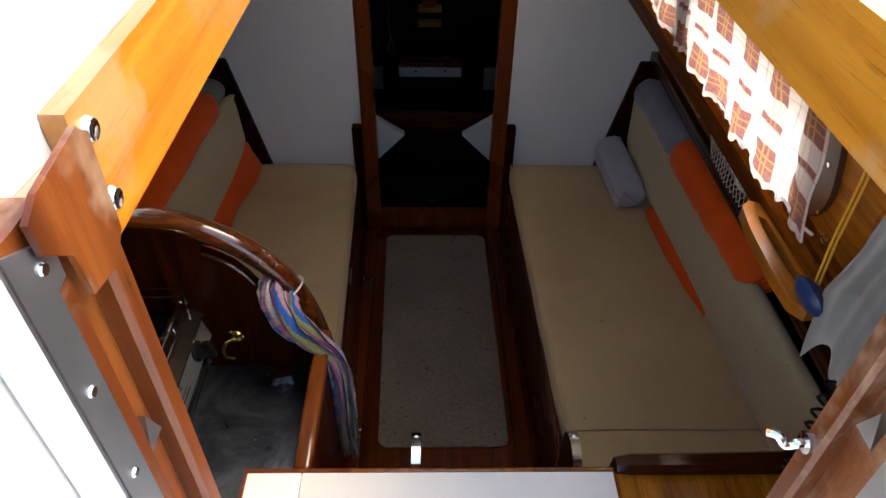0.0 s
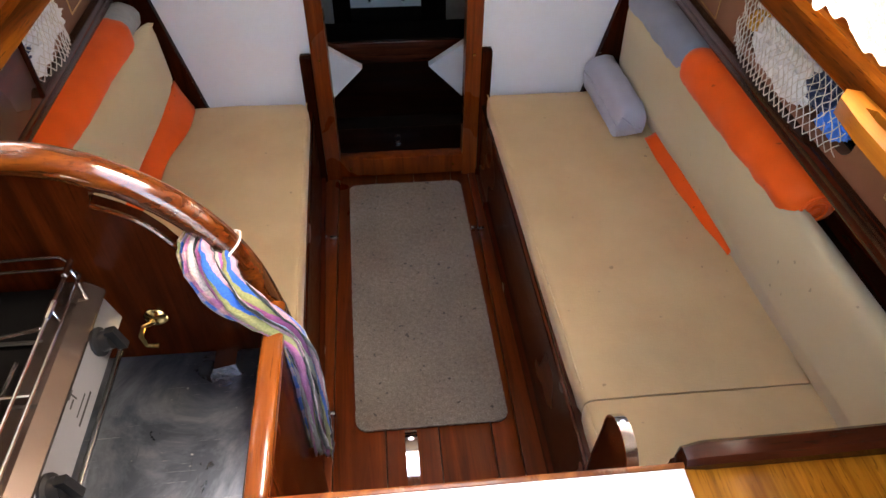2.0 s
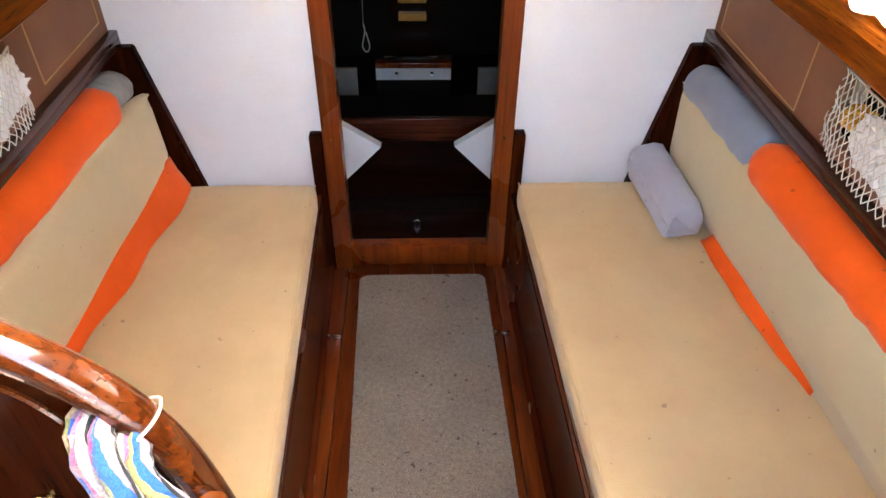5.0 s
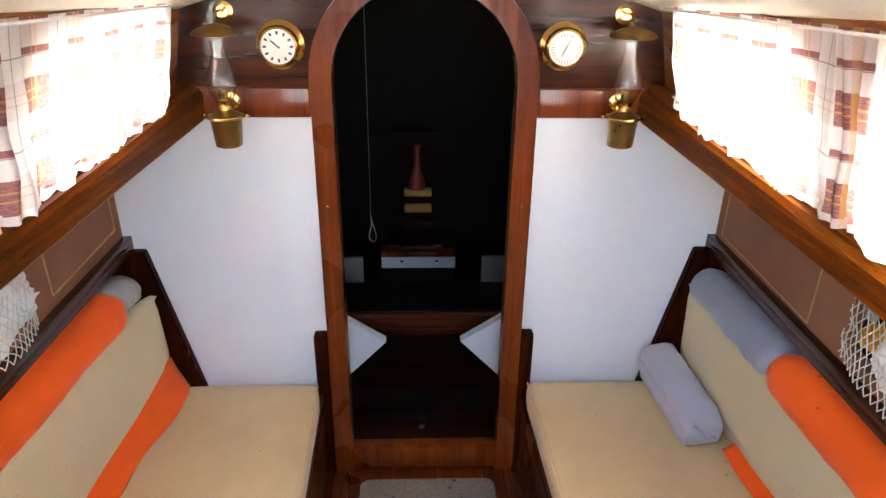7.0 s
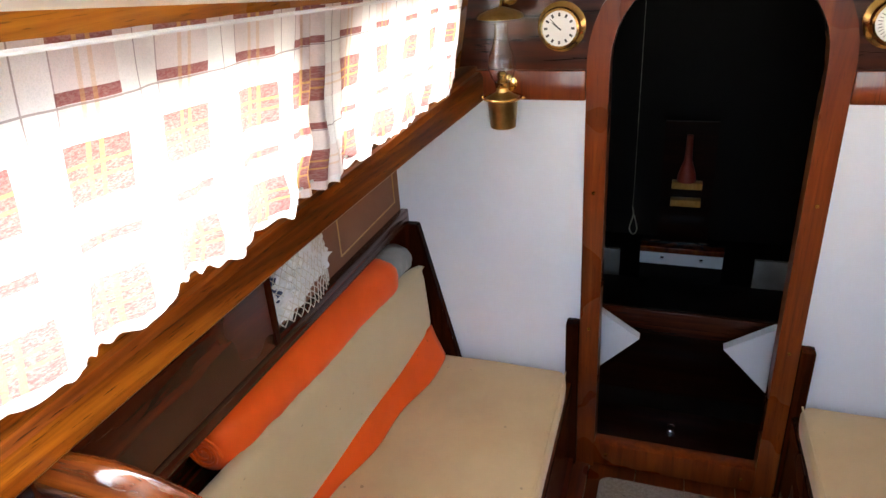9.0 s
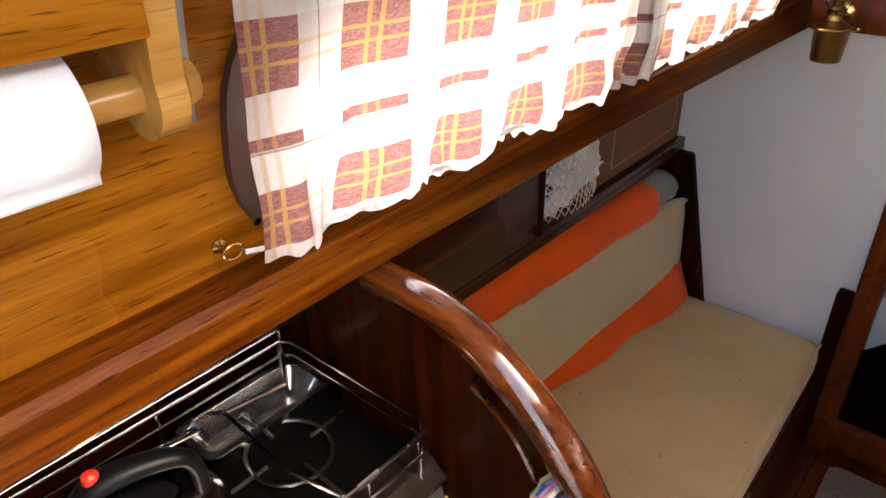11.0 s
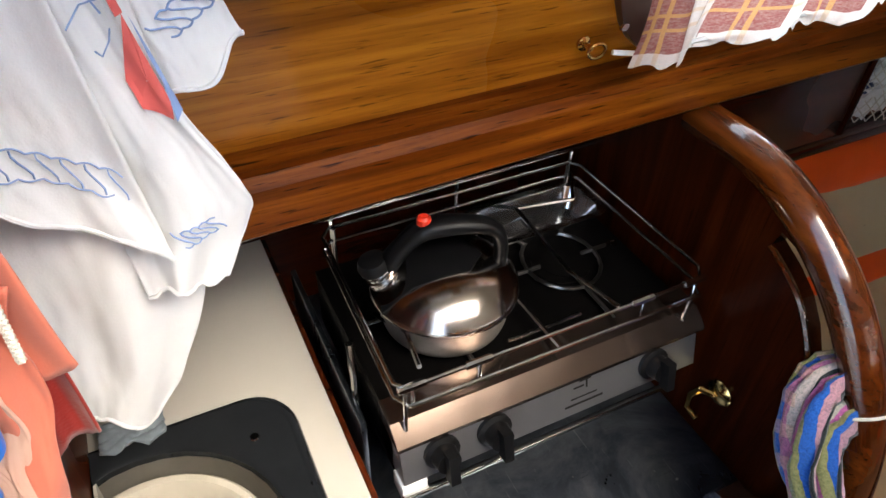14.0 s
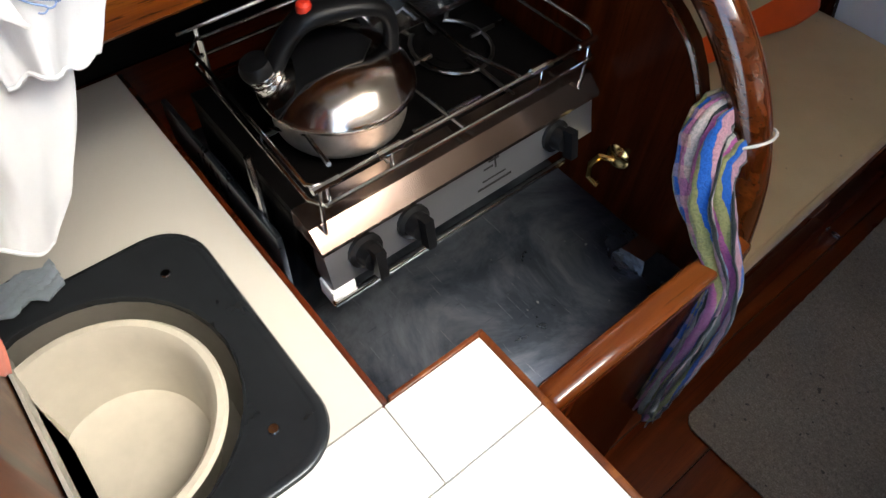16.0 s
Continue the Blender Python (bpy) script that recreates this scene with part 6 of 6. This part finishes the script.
def patch_print(name, label, mat, pts, cloth, outline, lift=0.003):
    """A printed shape: a fan of small faces laid on the cloth."""
    bm = B()
    cy, cz = sum(p[0] for p in outline) / len(outline), sum(p[1] for p in outline) / len(outline)
    fine = []
    for p, q in zip(outline, outline[1:] + outline[:1]):
        fine += [(lerp(p[0], q[0], k / 5), lerp(p[1], q[1], k / 5)) for k in range(5)]
    rings = [[on_cloth(pts, lerp(cy, y, f), lerp(cz, z, f), lift) for y, z in fine] for f in (0.02, 0.35, 0.7, 1.0)]
    ring_faces(bm, rings, caps=False)
    part(name, bm, mat, cloth, label)


patch_print("sail_print", "red hull and sail print", RED_INK, sail_pts, sail_cloth, [(0.505, 1.455), (0.509, 1.438), (0.523, 1.428), (0.524, 1.440), (0.517, 1.470), (0.512, 1.492)])
patch_print("sail_print", "thin red sail print", RED_INK, sail_pts, sail_cloth, [(0.504, 1.545), (0.510, 1.505), (0.513, 1.492), (0.509, 1.490), (0.505, 1.510)])
patch_print("shade_print", "blue shaded strip print", BLUE_INK, sail_pts, sail_cloth, [(0.5245, 1.427), (0.529, 1.434), (0.521, 1.468), (0.515, 1.490), (0.519, 1.468), (0.5248, 1.442)])
for pts in ([(0.470, 1.525), (0.487, 1.528), (0.503, 1.530)], [(0.487, 1.560), (0.488, 1.528), (0.503, 1.492)], [(0.486, 1.488), (0.495, 1.497), (0.505, 1.500)], [(0.4955, 1.475), (0.498, 1.471), (0.503, 1.477), (0.505, 1.484)]):
    bm = B()
    tube(bm, [on_cloth(sail_pts, *p) for p in pts], 0.0006, 4, False)
    part("rigging_print", bm, BLUE_INK, sail_cloth)
for k, (w, h) in enumerate(((0.006, 0.011), (0.004, 0.008), (0.007, 0.012), (0.004, 0.010))):
    bm = B()
    y, z = 0.524 + 0.0075 * k, 1.520 + 0.004 * k
    tube(bm, [on_cloth(corner_pts, y, z), on_cloth(corner_pts, y + w * 0.3, z + h), on_cloth(corner_pts, y + w * 0.7, z + h * 0.4)], 0.0008, 4, False)
    part("lettering", bm, INK, corner_cloth)

g = [[Vector((-0.640 + 0.045 * i / 12 + 0.003 * math.sin(j), 0.352 + 0.075 * j / 10, 0.9100 + 0.010 * abs(math.sin(i * 0.9 + j * 0.7)))) for j in range(11)] for i in range(13)]
sheet_mesh(g, CHECKED, "checked_cloth", "blue-grey checked dish cloth lying on the sink rim", "cloth", 0.003)

# coral bag with cord, and a blue and silver torch beside it
slope_cloth("red_cloth", "dark red cloth hanging behind the coral bag", (-0.364, 0.40), 95, ((0.372, 1.68), (0.410, 1.68)), ((0.362, 1.20), (0.425, 1.24)), RED_CLOTH, 8, 0.004, 6, "cloth", 1.0)
slope_cloth("coral_cloth_bag", "faded coral cloth bag hanging by the companionway", (-0.303, 0.40), 90, ((0.395, 1.66), (0.425, 1.66)), ((0.362, 1.325), (0.447, 1.366)), CORAL_CLOTH, 4, 0.004, 9, "bag", 1.2)
slope_cloth("coral_cloth_bag", "lower part of the faded coral bag with frayed hem", (-0.300, 0.40), 90, ((0.380, 1.42), (0.436, 1.42)), ((0.372, 1.232), (0.402, 1.216)), CORAL_CLOTH, 9, 0.004, 7, "bag", 1.3)
slope_cloth("pale_pouch", "pale pink cloth flap on the coral bag", (-0.294, 0.40), 90, ((0.40, 1.43), (0.422, 1.43)), ((0.376, 1.262), (0.406, 1.275)), PALE_CORAL, 7, 0.003, 5, "bag", 1.0)
b = B()
for k in range(19):
    bmesh.ops.create_icosphere(b, subdivisions=1, radius=0.0026, matrix=Matrix.Translation((-0.286 + 0.0006 * math.sin(k * 1.7), 0.434 - 0.0007 * k, 1.448 - k * 0.0030)))
for k in range(19):
    bmesh.ops.create_icosphere(b, subdivisions=1, radius=0.0026, matrix=Matrix.Translation((-0.284, 0.435 - 0.00015 * k, 1.446 - k * 0.0029)))
tube(b, [(-0.286, 0.434, 1.448), (-0.285, 0.43, 1.55), (-0.285, 0.415, 1.70)], 0.0016, 6)
single("beaded_cord", b, ROPE, "cream knotted cord hanging on the bag", "cord")
tc = thing("torch", "silver torch with bright blue cap hanging on the wall", "torch", (-0.282, 0.38, 1.22))
b = B()
tube(b, [(-0.282, 0.383, 1.312), (-0.284, 0.376, 1.232), (-0.284, 0.375, 1.224)], [0.0115, 0.0125, 0.010], 18)
part("barrel", b, ALUMINIUM, tc)
b = B()
tube(b, [(-0.282, 0.385, 1.334), (-0.282, 0.383, 1.311)], 0.0125, 18)
part("cap", b, BRIGHT_BLUE, tc)
b = B()
tube(b, [(-0.280, 0.4005, 1.380), (-0.281, 0.397, 1.347)], [0.0135, 0.0125], 18)
part("collar", b, BRIGHT_BLUE, tc)
b = B()
tube(b, [(-0.281, 0.385, 1.33), (-0.281, 0.394, 1.355), (-0.280, 0.400, 1.39), (-0.28, 0.41, 1.70)], 0.0022, 6)
part("lanyard", b, BRIGHT_BLUE, tc)

# ---------------------------------------------------------------- chart table side
ch = thing("chart_table", "amber wooden chart table with dark raised rail", "table", (0.7, 0.57, 0))
b = B()
box(b, (0.4205, 0.354, 0.845), (1.09, 0.775, 0.872), 0.003)
part("tabletop", b, TEAK, ch)
b = B()
rings = []
for x, z, w in ((0.424, 0.872, 0.010), (0.430, 0.888, 0.016), (0.46, 0.895, 0.019), (0.60, 0.896, 0.019), (0.75, 0.902, 0.019), (0.86, 0.925, 0.020), (0.95, 0.955, 0.022), (1.05, 1.0, 0.022)):
    rings.append([Vector((x, 0.782 + dy * w, zz)) for dy, zz in ((-1, 0.846), (1, 0.846), (1, z - 0.008), (0.6, z), (-0.6, z), (-1, z - 0.008))])
ring_faces(b, rings)
part("rail", b, MAHOGANY_X, ch, "dark rounded mahogany rail", angle=35)
b = B()
box(b, (0.425, 0.766, 0.30), (0.445, 0.80, 0.845), 0.003), box(b, (0.4205, 0.36, 0.70), (0.4405, 0.766, 0.844), 0.002)
part("case", b, MAHOGANY, ch)
b = B()
box(b, (0.442, 0.775, 0.72), (1.085, 0.795, 0.844), 0.002)
part("apron", b, MAHOGANY_X, ch)
g = [[Vector((lerp(0.475, 0.92, i / 20) + 0.01 * math.sin(j), lerp(0.40, 0.668, j / 14) + 0.018 * (i / 20) + 0.004 * math.sin(i * 1.1), 0.8745 + 0.002 * math.sin(i * 0.9 + j * 1.3) + 0.002)) for j in range(15)] for i in range(21)]
sheet_mesh(g, PINK_CLOTH, "pink_cloth", "pink waffle cloth lying on the chart table", "cloth", 0.003)

# microphone, coiled lead, blue cap and clear plastic on the starboard side
b = B()
pts = []
axis_line = curve_points([(0.87, 0.88, 1.14), (0.835, 0.866, 1.07), (0.775, 0.79, 0.98), (0.735, 0.737, 0.925), (0.755, 0.70, 0.905), (0.81, 0.68, 0.93), (0.86, 0.66, 1.0)], 200)
for i, p in enumerate(axis_line):
    a = i * 0.95
    d = (axis_line[min(i + 1, 200)] - axis_line[max(i - 1, 0)]).normalized()
    u = d.cross(Vector((0, 1, 0.2))).normalized()
    w = d.cross(u)
    pts.append(p + u * 0.011 * math.cos(a) + w * 0.011 * math.sin(a))
tube(b, pts, 0.0034, 5)
single("coiled_lead", b, BLACK, "black coiled microphone lead beside the table", "cable")
mc = thing("blue_torch", "navy blue lamp hanging on a yellow cord", "lamp", (0.682, 0.835, 1.25))
b = B()
lathe(b, [(0, -0.014), (0.022, -0.013), (0.036, -0.006), (0.040, 0.0), (0.036, 0.008), (0.018, 0.018), (0, 0.020)], (0, 0, 0), "z", 24)
bmesh.ops.transform(b, matrix=pose(0.682, 0.835, 1.282, 12, 62, 20), verts=b.verts)
part("body", b, BLUE, mc)
b = B()
tube(b, [(0.682, 0.84, 1.30), (0.69, 0.86, 1.38), (0.695, 0.87, 1.48), (0.69, 0.87, 1.60)], 0.0022, 6), tube(b, [(0.688, 0.838, 1.30), (0.696, 0.858, 1.38), (0.701, 0.867, 1.48), (0.696, 0.867, 1.60)], 0.0022, 6)
part("cord", b, YELLOW, mc)

drape("clear_bag", "cloudy clear plastic bag hanging by the chart table", None,
      [(1.62, 0.67, 0.72, 95, 0.05, 0.004), (1.44, 0.70, 0.745, 95, 0.10, 0.008), (1.34, 0.70, 0.76, 95, 0.12, 0.008), (1.22, 0.70, 0.76, 95, 0.09, 0.006)], GREY_VINYL, 8, folds=6, category="bag")

# ---------------------------------------------------------------- companionway
for s in (1, -1):
    def X(x):
        return x if s > 0 else 0.268 - x
    j = thing("companionway_jamb", "worn varnished wooden companionway post with washboard groove", "post", (X(-0.16), 0.38, 0.9), "companionway posts", kind="structure")
    b = B()
    prism(b, [(X(-0.130), 0.409), (X(-0.125), 0.405), (X(-0.125), 0.389), (X(-0.130), 0.386), (X(-0.185), 0.386), (X(-0.185), 0.409)], 0.901, 1.80, "xy")
    part("inner_post", b, JAMB_WOOD, j, smooth=False)
    b = B()
    prism(b, [(X(-0.1425), 0.3855), (X(-0.1415), 0.356), (X(-0.185), 0.356), (X(-0.185), 0.3855)], 0.901, 1.80, "xy")
    part("groove", b, JAMB_WOOD, j, smooth=False)
    b = B()
    prism(b, [(X(-0.133), 0.3555), (X(-0.1287), 0.352), (X(-0.1287), 0.325), (X(-0.1305), 0.3085), (X(-0.1575), 0.3085), (X(-0.1575), 0.3555)], 0.901, 1.836, "xy")
    part("outer_post", b, JAMB_WOOD, j, smooth=False)
    b = B()
    prism(b, [(0.405, 1.776), (0.408, 1.842), (0.398, 1.852), (0.345, 1.846), (0.330, 1.838), (0.331, 1.818), (0.352, 1.800), (0.355, 1.768), (0.386, 1.762)], X(-0.1245), X(-0.1205), "yz")
    part("block", b, JAMB_WOOD, j, "reddish wooden cover board at the head", smooth=False)
    b = B()
    prism(b, [(0.3100, 0.90), (0.3370, 0.90), (0.3370, 1.788), (0.3470, 1.790), (0.3480, 1.812), (0.3340, 1.822), (0.3100, 1.834)], X(-0.1286), X(-0.1262), "yz")
    prism(b, [(X(-0.1262), 0.90), (X(-0.155), 0.90), (X(-0.155), 1.834), (X(-0.1262), 1.834)], 0.3055, 0.3080, "xz")
    pl = part("plate", b, ALUMINIUM, j, "riveted aluminium edge plate", smooth=False)
    for k in range(10):
        b = B()
        lathe(b, [(0, 0), (0.0042, 0), (0.0034, s * 0.0016), (0, s * 0.0016)], (X(-0.1262), 0.323 + (0.010 if k == 9 else 0), 1.02 + k * 0.0875), "x", 10)
        part("rivet", b, CHROME, pl)
    b = B()
    prism(b, [(0.357, 1.600), (0.380, 1.600), (0.368, 1.632)], X(-0.1415), X(-0.134), "yz")
    part("stop", b, ALUMINIUM, j, "small triangular metal stop", smooth=False)
    hb = thing("hatch_beam", "yellow varnished wooden beam beside the open hatch", "beam", (X(-0.15), 0.8, 1.76), "hatch beams", kind="structure")
    b = B()
    prism(b, [(0.4100, 1.758), (0.9, 1.754), (1.250, 1.733), (1.250, 1.852), (0.4100, 1.852)], X(-0.1315), X(-0.1465), "yz")
    bmesh.ops.bevel(b, geom=[e for e in b.edges if e.calc_face_angle(0) > 0.8], offset=0.004, segments=2, affect="EDGES")
    part("beam", b, HATCH_WOOD, hb)
    b = B()
    prism(b, [(0.4100, 1.758), (0.9, 1.754), (1.250, 1.733), (1.250, 1.850), (0.4100, 1.850)], X(-0.1470), X(-0.20), "yz")
    part("coaming", b, GELCOAT, hb, "white gelcoat coaming behind the beam")
    for y, z in ((0.428, 1.832), (0.426, 1.783)):
        b = B()
        lathe(b, [(0, 0), (0.009, 0), (0.007, s * 0.004), (0.004, s * 0.003), (0, s * 0.003)], (X(-0.1315), y, z), "x", 10)
        part("bolt", b, CHROME, hb)
b = B()
box(b, (-0.1310, 1.2505, 1.735), (0.3990, 1.31, 1.85), 0.006)
structure("hatch_head", b, HATCH_WOOD, "varnished wooden head beam of the hatch", True)
b = B()
tube(b, curve_points([(0.396, 0.400, 1.545), (0.383, 0.397, 1.548), (0.376, 0.401, 1.540), (0.370, 0.406, 1.546), (0.365, 0.412, 1.542)], 14), 0.0042, 8)
lathe(b, [(0, 0), (0.010, 0), (0.010, -0.004), (0, -0.005)], (0.394, 0.400, 1.545), "x", 12)
single("chrome_hook", b, CHROME, "bent chrome hook on the companionway post", "hook")
